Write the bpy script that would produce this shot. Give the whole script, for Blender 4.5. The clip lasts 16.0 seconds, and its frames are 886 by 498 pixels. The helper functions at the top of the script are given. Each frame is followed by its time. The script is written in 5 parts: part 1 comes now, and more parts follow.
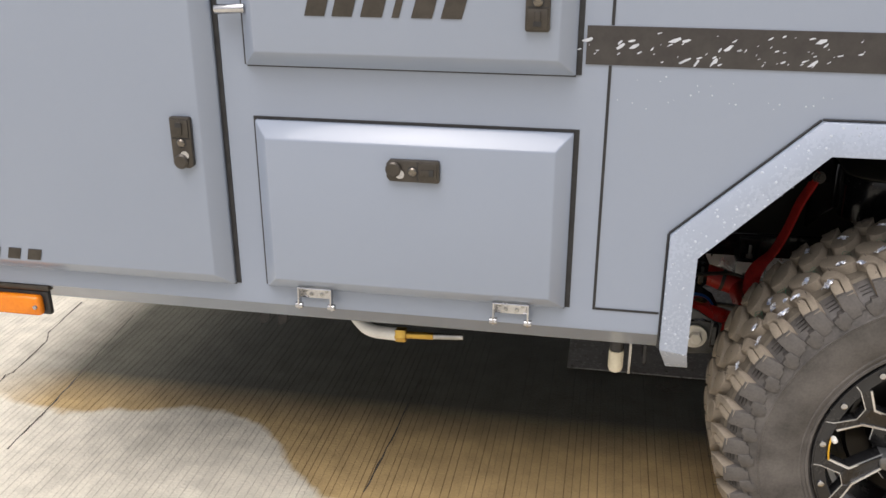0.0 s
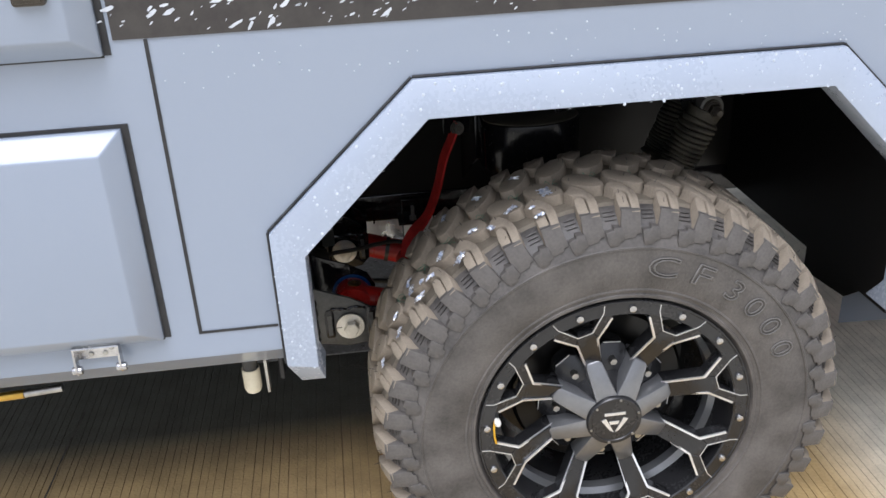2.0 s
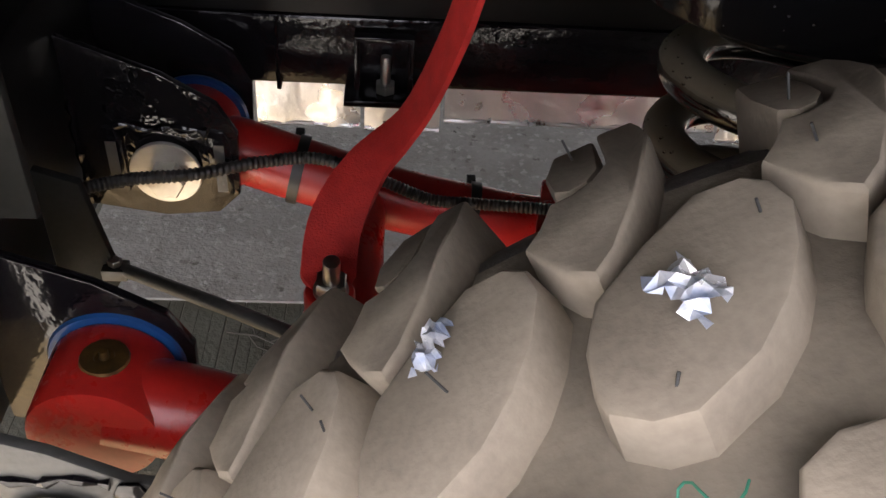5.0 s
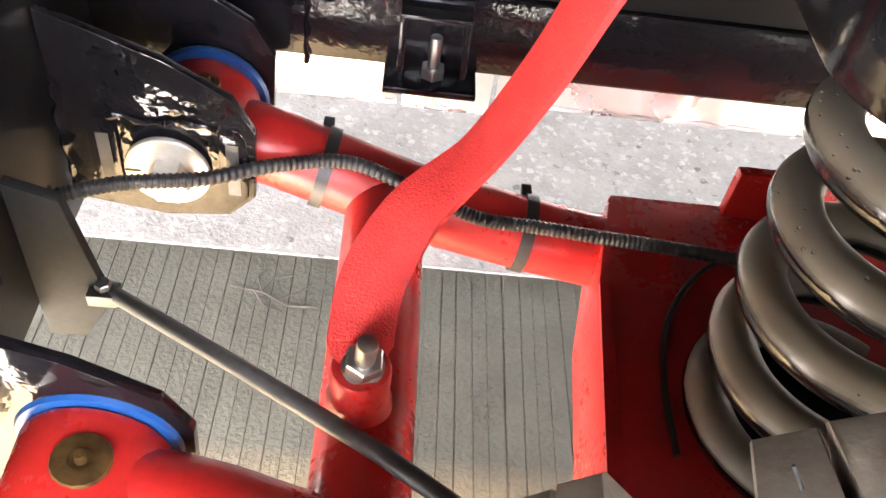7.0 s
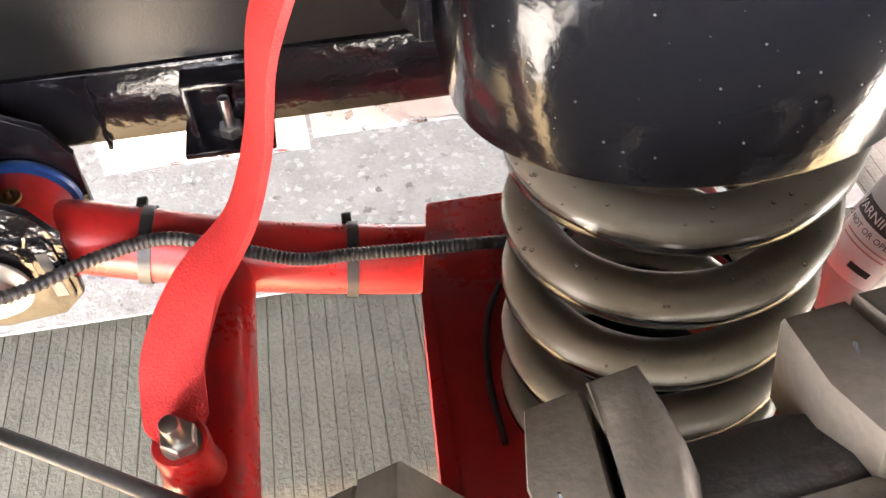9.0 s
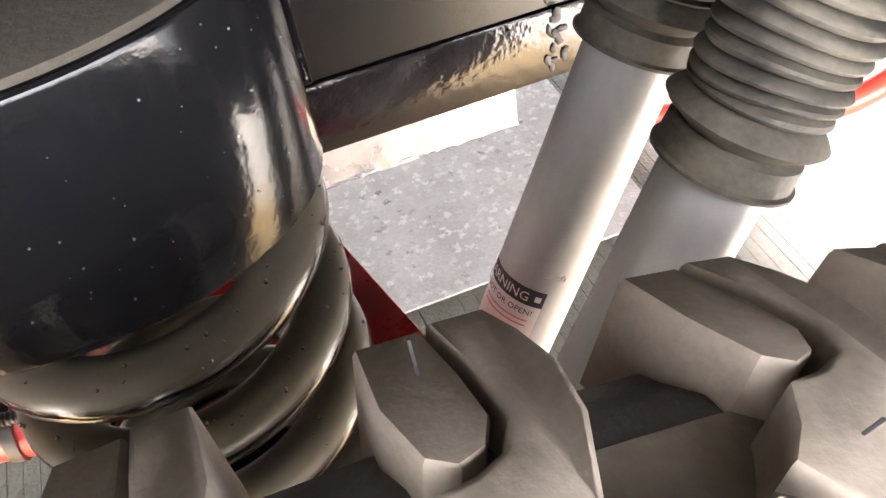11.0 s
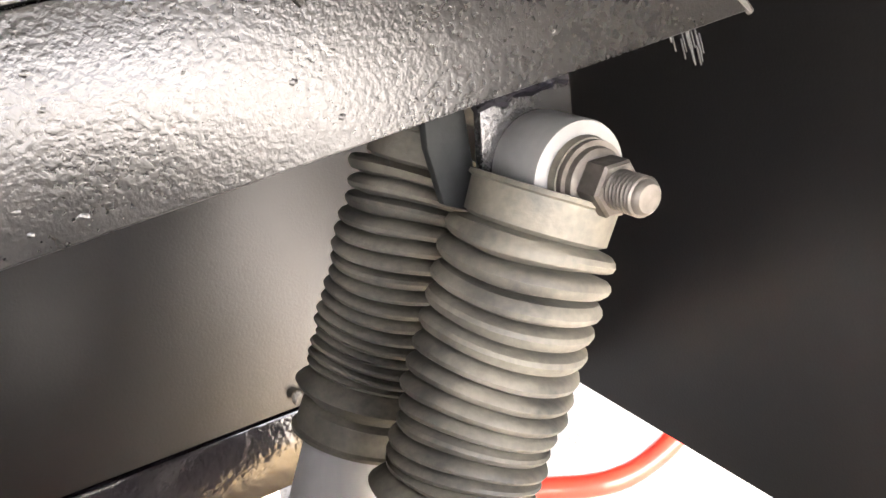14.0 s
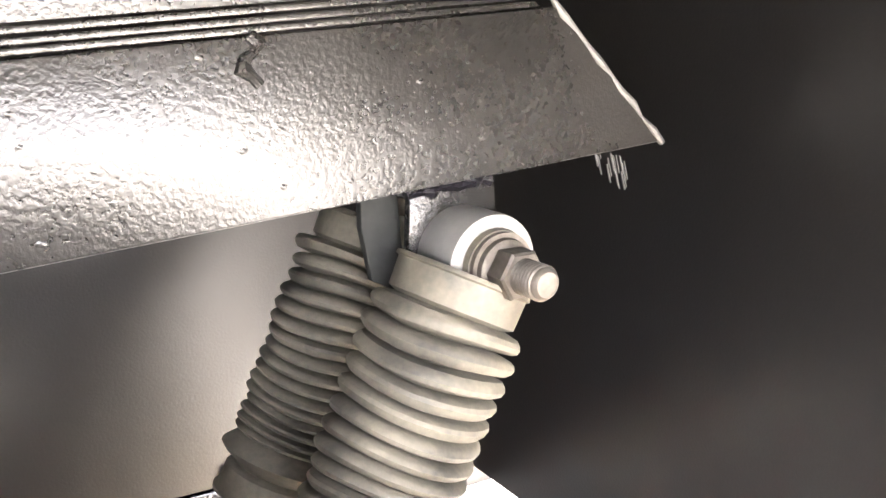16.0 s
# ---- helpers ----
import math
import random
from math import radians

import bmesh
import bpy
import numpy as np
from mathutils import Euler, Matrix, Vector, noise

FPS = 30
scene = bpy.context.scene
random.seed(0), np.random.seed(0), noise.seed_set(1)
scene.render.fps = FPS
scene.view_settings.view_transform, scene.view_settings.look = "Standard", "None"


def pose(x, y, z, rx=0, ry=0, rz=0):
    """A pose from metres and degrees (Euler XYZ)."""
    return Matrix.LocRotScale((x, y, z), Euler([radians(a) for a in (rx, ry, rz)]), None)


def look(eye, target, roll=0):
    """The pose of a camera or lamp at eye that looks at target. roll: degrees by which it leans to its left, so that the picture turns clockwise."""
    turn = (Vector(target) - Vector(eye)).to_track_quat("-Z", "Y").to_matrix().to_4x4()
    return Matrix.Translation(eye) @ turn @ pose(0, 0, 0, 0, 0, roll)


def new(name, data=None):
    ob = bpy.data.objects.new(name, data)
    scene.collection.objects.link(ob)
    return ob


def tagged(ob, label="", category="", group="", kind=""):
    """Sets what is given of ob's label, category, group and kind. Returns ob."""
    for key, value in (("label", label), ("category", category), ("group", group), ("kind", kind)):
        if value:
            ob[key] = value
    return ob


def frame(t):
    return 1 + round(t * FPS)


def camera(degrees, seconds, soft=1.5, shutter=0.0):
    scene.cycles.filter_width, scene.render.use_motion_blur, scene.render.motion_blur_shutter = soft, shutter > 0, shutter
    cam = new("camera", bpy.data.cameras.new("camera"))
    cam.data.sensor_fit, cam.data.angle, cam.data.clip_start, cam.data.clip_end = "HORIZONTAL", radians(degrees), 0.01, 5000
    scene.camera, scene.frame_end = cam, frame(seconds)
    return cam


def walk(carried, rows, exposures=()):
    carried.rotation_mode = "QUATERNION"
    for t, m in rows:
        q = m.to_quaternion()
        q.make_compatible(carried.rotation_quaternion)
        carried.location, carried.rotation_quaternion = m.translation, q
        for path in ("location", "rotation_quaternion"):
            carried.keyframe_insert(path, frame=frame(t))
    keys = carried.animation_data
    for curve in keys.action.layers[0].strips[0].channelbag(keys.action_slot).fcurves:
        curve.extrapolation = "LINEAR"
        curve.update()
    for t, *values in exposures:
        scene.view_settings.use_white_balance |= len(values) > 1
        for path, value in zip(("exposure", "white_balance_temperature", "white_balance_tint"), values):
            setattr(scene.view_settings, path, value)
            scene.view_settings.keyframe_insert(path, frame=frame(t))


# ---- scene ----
cam = camera(53.1, 16.0)
PATH = [
    (0, (-0.637, -1.452, 1.317), (-0.977, 0.377, 0.582), -0.0),
    (0.5, (-0.626, -1.441, 1.296), (-0.92, 0.375, 0.511), -1.7),
    (1, (-0.598, -1.389, 1.294), (-0.664, 0.431, 0.466), -1.8),
    (1.5, (-0.505, -1.297, 1.286), (-0.379, 0.507, 0.43), -2.0),
    (2, (-0.394, -1.159, 1.294), (-0.205, 0.636, 0.432), -2.9),
    (2.5, (-0.33, -1.015, 1.272), (-0.11, 0.77, 0.397), -2.5),
    (3, (-0.304, -0.742, 1.212), (-0.048, 0.972, 0.212), -2.3),
    (3.5, (-0.266, -0.485, 1.159), (-0.007, 1.147, 0.031), -2.4),
    (4, (-0.242, -0.264, 1.028), (-0.099, 1.375, -0.108), -1.0),
    (4.2, (-0.247, -0.185, 0.962), (-0.134, 1.456, -0.176), 0.8),
    (4.6, (-0.2549, -0.0566, 0.8923), (-0.1394, 1.4608, -0.2531), 3.0),
    (5.2, (-0.2653, 0.0599, 0.8663), (-0.1411, 1.4752, -0.3685), 5.8),
    (6.3, (-0.2835, 0.1479, 0.8605), (-0.1569, 1.4855, -0.4545), 8.59),
    (6.5, (-0.2844, 0.1516, 0.8609), (-0.1529, 1.4483, -0.4944), 9.31),
    (7, (-0.29, 0.17, 0.867), (-0.1567, 1.4429, -0.5104), 9.77),
    (7.5, (-0.2756, 0.1857, 0.8807), (-0.1381, 1.4578, -0.4965), 8.18),
    (8, (-0.2469, 0.1856, 0.8954), (-0.1022, 1.4328, -0.5041), 4.13),
    (8.2, (-0.2315, 0.1849, 0.901), (-0.0837, 1.422, -0.5068), 2.79),
    (10.3, (-0.0575, 0.1349, 0.9183), (0.1725, 1.3927, -0.4597), -9.44),
    (10.5, (-0.0235, 0.1352, 0.9174), (0.2208, 1.3986, -0.4536), -9.84),
    (11, (0.0197, 0.1559, 0.9063), (0.3258, 1.4399, -0.4324), -10.17),
    (11.5, (0.0446, 0.1756, 0.8984), (0.4155, 1.4607, -0.4231), -8.63),
    (12, (0.0559, 0.1806, 0.8992), (0.4806, 1.4723, -0.3988), -8.32),
    (12.5, (0.0597, 0.1782, 0.8955), (0.6115, 1.5426, -0.2746), -6.94),
    (13, (0.0651, 0.1709, 0.8941), (0.7506, 1.5858, -0.136), -6.72),
    (13.5, (0.069, 0.1516, 0.8969), (0.8798, 1.6238, 0.0536), -6.73),
    (14, (0.0739, 0.1332, 0.8978), (0.9463, 1.6459, 0.2011), -5.77),
    (14.5, (0.0796, 0.1169, 0.8974), (1.0088, 1.6479, 0.3252), -4.54),
    (15, (0.0762, 0.1068, 0.891), (1.0375, 1.6474, 0.4025), -2.4),
    (15.5, (0.0695, 0.0986, 0.8904), (1.0437, 1.6416, 0.438), -0.63),
    (16, (0.0684, 0.0811, 0.8862), (1.0398, 1.6318, 0.4529), 0.29),
]
EXPOSURE = [(0, 0.0, 6650, 14), (1.0, 0.05, 6250, 15), (2.0, 0.34, 6000, 13), (3.5, 0.6, 6350, 15), (4.2, 0.9, 6500, 17), (6.3, 5.2, 6450, 18), (8.2, 5.55, 6450, 18), (10.3, 5.3, 6450, 18), (11.2, 5.1, 6400, 18), (12.0, 4.8, 6350, 18), (13.0, 4.65, 6400, 18), (14.0, 5.3, 6450, 18), (16.0, 5.7, 6450, 18)]
walk(cam, [(t, look(eye, target, roll)) for t, eye, target, roll in PATH], EXPOSURE)

# ---- light ----
world = bpy.data.worlds.new("overcast_sky")
scene.world = world
world.use_nodes = True
wn = world.node_tree.nodes
sky = wn.new("ShaderNodeTexSky")
sky.sky_type = "NISHITA"
sky.sun_disc = False
sky.sun_elevation = radians(64)
sky.sun_rotation = radians(200)
sky.air_density, sky.dust_density = 1.0, 4.0
hsv = wn.new("ShaderNodeHueSaturation")
hsv.inputs["Saturation"].default_value = 0.25
world.node_tree.links.new(sky.outputs[0], hsv.inputs["Color"])
world.node_tree.links.new(hsv.outputs[0], wn["Background"].inputs[0])
wn["Background"].inputs[1].default_value = 0.155
sun_data = bpy.data.lights.new("sun", "SUN")
sun_data.energy, sun_data.angle, sun_data.color = 1.5, radians(40), (0.985, 0.985, 1.0)
sun = new("sun", sun_data)
sun.matrix_world = look((-1.4, -4.1, 8.8), (0, 0, 0))


# ---- materials ----
def nodes_of(name):
    m = bpy.data.materials.new(name)
    m.use_nodes = True
    return m, m.node_tree.nodes, m.node_tree.links, m.node_tree.nodes["Principled BSDF"]


def mat(name, a, b, rough=0.5, metal=0.0, scale=12.0, bump=0.0, bump_scale=180.0, rough2=None, coat=0.0, contrast=0.35, spec=0.5, stretch=(1, 1, 1), lumps=4):
    """Two colours mixed by broad and fine noise, with gloss that varies and fine relief."""
    m, n, l, p = nodes_of(name)
    tc = n.new("ShaderNodeTexCoord")
    mp = n.new("ShaderNodeMapping")
    mp.inputs["Scale"].default_value = stretch
    l.new(tc.outputs["Object"], mp.inputs[0])
    broad, fine = n.new("ShaderNodeTexNoise"), n.new("ShaderNodeTexNoise")
    broad.inputs["Scale"].default_value, broad.inputs["Detail"].default_value = scale, 6
    fine.inputs["Scale"].default_value, fine.inputs["Detail"].default_value = bump_scale, lumps
    l.new(mp.outputs[0], broad.inputs[0])
    l.new(mp.outputs[0], fine.inputs[0])
    add = n.new("ShaderNodeMath")
    add.operation = "MULTIPLY_ADD"
    add.inputs[1].default_value = 0.35
    l.new(fine.outputs[0], add.inputs[0])
    l.new(broad.outputs[0], add.inputs[2])
    ramp = n.new("ShaderNodeMapRange")
    ramp.inputs[1].default_value, ramp.inputs[2].default_value = 0.675 - contrast / 2, 0.675 + contrast / 2
    l.new(add.outputs[0], ramp.inputs[0])
    mix = n.new("ShaderNodeMix")
    mix.data_type = "RGBA"
    mix.inputs[6].default_value, mix.inputs[7].default_value = (*a, 1), (*b, 1)
    l.new(ramp.outputs[0], mix.inputs[0])
    l.new(mix.outputs[2], p.inputs["Base Color"])
    rr = n.new("ShaderNodeMapRange")
    rr.inputs[3].default_value, rr.inputs[4].default_value = rough, rough if rough2 is None else rough2
    l.new(ramp.outputs[0], rr.inputs[0])
    l.new(rr.outputs[0], p.inputs["Roughness"])
    p.inputs["Metallic"].default_value = metal
    p.inputs["Coat Weight"].default_value = coat
    p.inputs["Specular IOR Level"].default_value = spec
    if bump:
        b_ = n.new("ShaderNodeBump")
        b_.inputs["Strength"].default_value, b_.inputs["Distance"].default_value = bump, 0.002
        l.new(fine.outputs[0], b_.inputs["Height"])
        l.new(b_.outputs[0], p.inputs["Normal"])
    return m


PAINT = mat("blue_grey_paint", (0.259, 0.301, 0.372), (0.280, 0.322, 0.393), 0.22, scale=1.6, bump_scale=900, contrast=1.0, rough2=0.28, coat=0.45)
PAINT_WET = mat("wet_blue_grey_paint", (0.33, 0.375, 0.455), (0.36, 0.405, 0.485), 0.2, scale=6, rough2=0.35)
STRIPE = mat("dark_stripe_film", (0.035, 0.03, 0.028), (0.05, 0.045, 0.04), 0.5, scale=30)
CHIP = mat("chipped_light_patch", (0.5, 0.53, 0.57), (0.62, 0.65, 0.69), 0.5, scale=60)
SEAL = mat("black_sealant", (0.015, 0.015, 0.016), (0.03, 0.03, 0.03), 0.6, scale=40)
GLOSS_BLACK = mat("gloss_black_chassis_paint", (0.005, 0.0045, 0.006), (0.010, 0.009, 0.011), 0.08, scale=9, bump=0.25, bump_scale=120, rough2=0.2, contrast=0.7, spec=0.45, lumps=2)
ROUGH_BLACK = mat("orange_peel_black_paint", (0.010, 0.0095, 0.009), (0.018, 0.017, 0.016), 0.19, scale=9, bump=0.22, bump_scale=420, rough2=0.36, contrast=0.5, spec=0.5, lumps=3)
TOWER_BLACK = mat("smooth_gloss_black", (0.004, 0.004, 0.005), (0.008, 0.008, 0.009), 0.06, scale=5, bump=0.11, bump_scale=130, rough2=0.2, contrast=0.9, spec=0.32, lumps=3)
WET_BLACK = mat("wet_lumpy_black_paint", (0.005, 0.005, 0.006), (0.010, 0.009, 0.010), 0.05, scale=20, bump=0.8, bump_scale=70, rough2=0.14, spec=0.6, contrast=0.6, lumps=2)
SATIN_BLACK = mat("satin_black_panel", (0.005, 0.005, 0.005), (0.009, 0.0085, 0.0085), 0.24, scale=4, bump=0.07, bump_scale=500, rough2=0.36, contrast=1.2, spec=0.33)
RED = mat("red_suspension_paint", (0.50, 0.022, 0.016), (0.36, 0.014, 0.012), 0.22, scale=9, bump=0.05, bump_scale=200, rough2=0.4)
WEB = mat("red_webbing", (0.62, 0.03, 0.025), (0.48, 0.02, 0.018), 0.75, scale=60, bump=0.5, bump_scale=700)
LETTER = mat("scuffed_letter_rubber", (0.10, 0.096, 0.09), (0.17, 0.16, 0.15), 0.5, scale=30)
RUBBER = mat("dusty_tyre_rubber", (0.040, 0.037, 0.035), (0.136, 0.124, 0.114), 0.42, scale=16, bump=0.4, bump_scale=220, rough2=0.7, contrast=0.5)
TREAD = mat("muddy_tread_rubber", (0.178, 0.148, 0.114), (0.342, 0.289, 0.223), 0.8, scale=18, bump=0.15, bump_scale=300, rough2=0.95, contrast=0.5)
# darker than the block faces: shade between the blocks is put into the colour
GROOVE = mat("shaded_groove_rubber", (0.105, 0.090, 0.069), (0.225, 0.192, 0.147), 0.7, scale=22, bump=0.3, bump_scale=220, rough2=0.9, contrast=0.5)
CRACK = mat("dirt_filled_crack", (0.05, 0.042, 0.033), (0.11, 0.095, 0.075), 0.9, scale=30, bump=0.3)
GREEN = mat("green_thread", (0.03, 0.22, 0.13), (0.02, 0.16, 0.10), 0.6, scale=60)
BOOT = mat("dusty_black_rubber", (0.030, 0.0275, 0.022), (0.145, 0.129, 0.095), 0.55, scale=26, bump=0.15, bump_scale=260, rough2=0.8, contrast=0.42)
ALU = mat("grey_damper_paint", (0.35, 0.35, 0.345), (0.43, 0.425, 0.41), 0.36, 0.08, scale=5, rough2=0.46, stretch=(1, 1, 0.3))
STEEL = mat("zinc_steel", (0.5, 0.49, 0.46), (0.38, 0.37, 0.35), 0.28, 1.0, scale=30, bump=0.05, rough2=0.45)
CHROME = mat("bright_zinc", (0.58, 0.58, 0.59), (0.44, 0.44, 0.45), 0.15, 1.0, scale=25, rough2=0.3)
WASHER = mat("pale_zinc_washer", (0.72, 0.70, 0.64), (0.58, 0.55, 0.48), 0.35, 0.7, scale=25, rough2=0.5)
COIL = mat("dusty_black_spring", (0.008, 0.0075, 0.008), (0.014, 0.013, 0.013), 0.08, scale=14, bump=0.10, bump_scale=200, rough2=0.16, contrast=0.45, spec=0.6)
FOIL = mat("silver_foil_insulation", (0.86, 0.86, 0.87), (0.72, 0.72, 0.73), 0.2, 0.9, scale=18, bump=1.0, bump_scale=38, rough2=0.4)
BLUE = mat("blue_polyurethane", (0.01, 0.07, 0.24), (0.008, 0.05, 0.17), 0.35, scale=20)
PLASTIC = mat("black_plastic", (0.02, 0.02, 0.02), (0.04, 0.038, 0.035), 0.45, scale=40)
RIM_BLACK = mat("gloss_black_alloy", (0.014, 0.014, 0.015), (0.022, 0.022, 0.023), 0.2, scale=12, rough2=0.3)
RIM_GREY = mat("dark_grey_alloy", (0.20, 0.203, 0.21), (0.25, 0.253, 0.26), 0.3, 0.6, scale=12)
MILLED = mat("milled_bright_alloy", (0.85, 0.85, 0.85), (0.75, 0.75, 0.75), 0.4, 0.8, scale=40)
BRASS = mat("brass_fitting", (0.6, 0.38, 0.08), (0.5, 0.3, 0.06), 0.3, 0.9, scale=40)
WHITE_PIPE = mat("white_plastic_pipe", (0.78, 0.76, 0.7), (0.66, 0.63, 0.56), 0.4, scale=20)
CREAM = mat("cream_pipe_cap", (0.72, 0.66, 0.5), (0.6, 0.54, 0.4), 0.45, scale=25)
AMBER = mat("amber_lens", (0.85, 0.25, 0.01), (0.75, 0.2, 0.01), 0.18, scale=40)
HOSE_RED = mat("red_air_hose", (0.85, 0.06, 0.03), (0.75, 0.05, 0.03), 0.3, scale=20)

DUST = mat("tan_road_dust", (0.062, 0.054, 0.040), (0.030, 0.026, 0.019), 0.9, scale=22, bump=0.4, bump_scale=260, contrast=0.5)
STICKER = mat("white_sticker", (0.72, 0.71, 0.69), (0.66, 0.65, 0.63), 0.4, scale=60)
FADED = mat("faded_red_print", (0.5, 0.16, 0.14), (0.45, 0.2, 0.17), 0.5, scale=60)
DULL = mat("weathered_steel", (0.125, 0.112, 0.095), (0.065, 0.055, 0.045), 0.5, 0.6, scale=60, bump=0.1, bump_scale=300, rough2=0.65)
EYE = mat("pale_grey_sleeve", (0.195, 0.19, 0.178), (0.15, 0.146, 0.137), 0.5, 0.2, scale=30, bump=0.05)
BRASS_OLD = mat("tarnished_brass", (0.18, 0.10, 0.03), (0.06, 0.035, 0.015), 0.45, 0.7, scale=80)
GREY_PLATE = mat("worn_grey_black_steel", (0.045, 0.045, 0.043), (0.09, 0.09, 0.085), 0.4, scale=25, bump=0.15, bump_scale=200, rough2=0.55)
SCRAP = mat("crumpled_foil", (0.92, 0.92, 0.93), (0.42, 0.48, 0.62), 0.25, 0.6, scale=110, rough2=0.45, contrast=0.22)
MATT_GREY = mat("dull_grey_black_steel", (0.010, 0.011, 0.010), (0.018, 0.019, 0.0175), 0.75, scale=25, bump=0.1, bump_scale=200, spec=0.2)
WIRE = mat("yellow_wire", (0.75, 0.42, 0.02), (0.6, 0.32, 0.02), 0.4, scale=60)


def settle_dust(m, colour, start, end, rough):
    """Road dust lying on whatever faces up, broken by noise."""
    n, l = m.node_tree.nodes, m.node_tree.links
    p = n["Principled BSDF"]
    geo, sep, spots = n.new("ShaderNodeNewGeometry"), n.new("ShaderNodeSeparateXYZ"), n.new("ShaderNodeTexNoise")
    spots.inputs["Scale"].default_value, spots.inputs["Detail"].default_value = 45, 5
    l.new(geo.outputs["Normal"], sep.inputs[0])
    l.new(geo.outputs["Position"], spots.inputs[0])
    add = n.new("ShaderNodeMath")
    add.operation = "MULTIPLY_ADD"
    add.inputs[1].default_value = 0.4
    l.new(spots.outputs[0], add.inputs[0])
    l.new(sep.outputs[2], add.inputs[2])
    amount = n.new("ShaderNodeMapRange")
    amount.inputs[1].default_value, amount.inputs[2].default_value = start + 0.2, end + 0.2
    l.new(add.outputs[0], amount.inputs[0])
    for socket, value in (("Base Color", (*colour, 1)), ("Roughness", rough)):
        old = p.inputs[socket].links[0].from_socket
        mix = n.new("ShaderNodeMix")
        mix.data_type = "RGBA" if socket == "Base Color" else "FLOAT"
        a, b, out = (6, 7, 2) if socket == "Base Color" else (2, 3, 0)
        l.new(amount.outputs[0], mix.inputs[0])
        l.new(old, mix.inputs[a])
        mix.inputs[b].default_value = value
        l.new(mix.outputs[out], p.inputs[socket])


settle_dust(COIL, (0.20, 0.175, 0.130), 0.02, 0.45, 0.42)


def concrete(name, dry, wet, aggregate, shaded_grey=None):
    m, n, l, p = nodes_of(name)
    tc = n.new("ShaderNodeTexCoord")
    big, mid, fine = (n.new("ShaderNodeTexNoise") for _ in range(3))
    for t, s in ((big, 1.7), (mid, 14), (fine, 160)):
        t.inputs["Scale"].default_value, t.inputs["Detail"].default_value = s, 6
        l.new(tc.outputs["Object"], t.inputs[0])
    mix = n.new("ShaderNodeMix")
    mix.data_type = "RGBA"
    mix.inputs[6].default_value, mix.inputs[7].default_value = (*[c * 0.78 for c in dry], 1), (*dry, 1)
    add = n.new("ShaderNodeMath")
    add.operation = "MULTIPLY_ADD"
    add.inputs[1].default_value = 0.5
    l.new(fine.outputs[0], add.inputs[0])
    l.new(mid.outputs[0], add.inputs[2])
    mr = n.new("ShaderNodeMapRange")
    mr.inputs[1].default_value, mr.inputs[2].default_value = 0.58, 0.92
    l.new(add.outputs[0], mr.inputs[0])
    l.new(mr.outputs[0], mix.inputs[0])
    colour = mix.outputs[2]
    if aggregate:
        vor = n.new("ShaderNodeTexVoronoi")
        vor.inputs["Scale"].default_value = 78
        l.new(tc.outputs["Object"], vor.inputs[0])
        pick = n.new("ShaderNodeSeparateColor")
        l.new(vor.outputs["Color"], pick.inputs[0])
        near = n.new("ShaderNodeMapRange")
        near.inputs[1].default_value, near.inputs[2].default_value = 0.50, 0.34
        l.new(vor.outputs["Distance"], near.inputs[0])
        some = n.new("ShaderNodeMath")
        some.operation = "GREATER_THAN"
        some.inputs[1].default_value = 0.25
        l.new(pick.outputs[0], some.inputs[0])
        both = n.new("ShaderNodeMath")
        both.operation = "MULTIPLY"
        l.new(near.outputs[0], both.inputs[0])
        l.new(some.outputs[0], both.inputs[1])
        stone = n.new("ShaderNodeMix")
        stone.data_type = "RGBA"
        stone.inputs[6].default_value, stone.inputs[7].default_value = (0.10, 0.088, 0.075, 1), (0.42, 0.393, 0.361, 1)
        tone = n.new("ShaderNodeMath")
        tone.operation = "POWER"
        tone.inputs[1].default_value = 0.35
        l.new(pick.outputs[1], tone.inputs[0])
        l.new(tone.outputs[0], stone.inputs[0])
        warp = n.new("ShaderNodeMix")
        warp.data_type = "VECTOR"
        warp.inputs[0].default_value = 0.02
        l.new(tc.outputs["Object"], warp.inputs[4])
        l.new(fine.outputs["Color"], warp.inputs[5])
        l.new(warp.outputs[1], vor.inputs[0])
        over = n.new("ShaderNodeMix")
        over.data_type = "RGBA"
        l.new(both.outputs[0], over.inputs[0])
        l.new(colour, over.inputs[6])
        l.new(stone.outputs[2], over.inputs[7])
        colour = over.outputs[2]
    rough = 0.85
    if wet:
        # damp brown stain, ragged outline; under the chassis greyer, with shade painted in
        sep = n.new("ShaderNodeSeparateXYZ")
        l.new(tc.outputs["Object"], sep.inputs[0])
        ramp_x = n.new("ShaderNodeMapRange")
        ramp_x.inputs[1].default_value, ramp_x.inputs[2].default_value = -1.6, 0.0
        ramp_x.inputs[3].default_value, ramp_x.inputs[4].default_value = -0.49, 0.50
        l.new(sep.outputs[0], ramp_x.inputs[0])
        edge = n.new("ShaderNodeMath")
        edge.operation = "ADD"
        l.new(ramp_x.outputs[0], edge.inputs[0])
        l.new(sep.outputs[1], edge.inputs[1])
        ragged = n.new("ShaderNodeMath")
        ragged.operation = "MULTIPLY_ADD"
        ragged.inputs[1].default_value = 0.5
        l.new(big.outputs[0], ragged.inputs[0])
        l.new(edge.outputs[0], ragged.inputs[2])
        lim = n.new("ShaderNodeMapRange")
        lim.inputs[1].default_value, lim.inputs[2].default_value = 0.235, 0.262
        l.new(ragged.outputs[0], lim.inputs[0])
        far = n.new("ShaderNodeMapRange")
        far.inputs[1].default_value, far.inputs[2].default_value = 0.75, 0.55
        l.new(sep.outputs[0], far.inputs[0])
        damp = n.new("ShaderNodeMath")
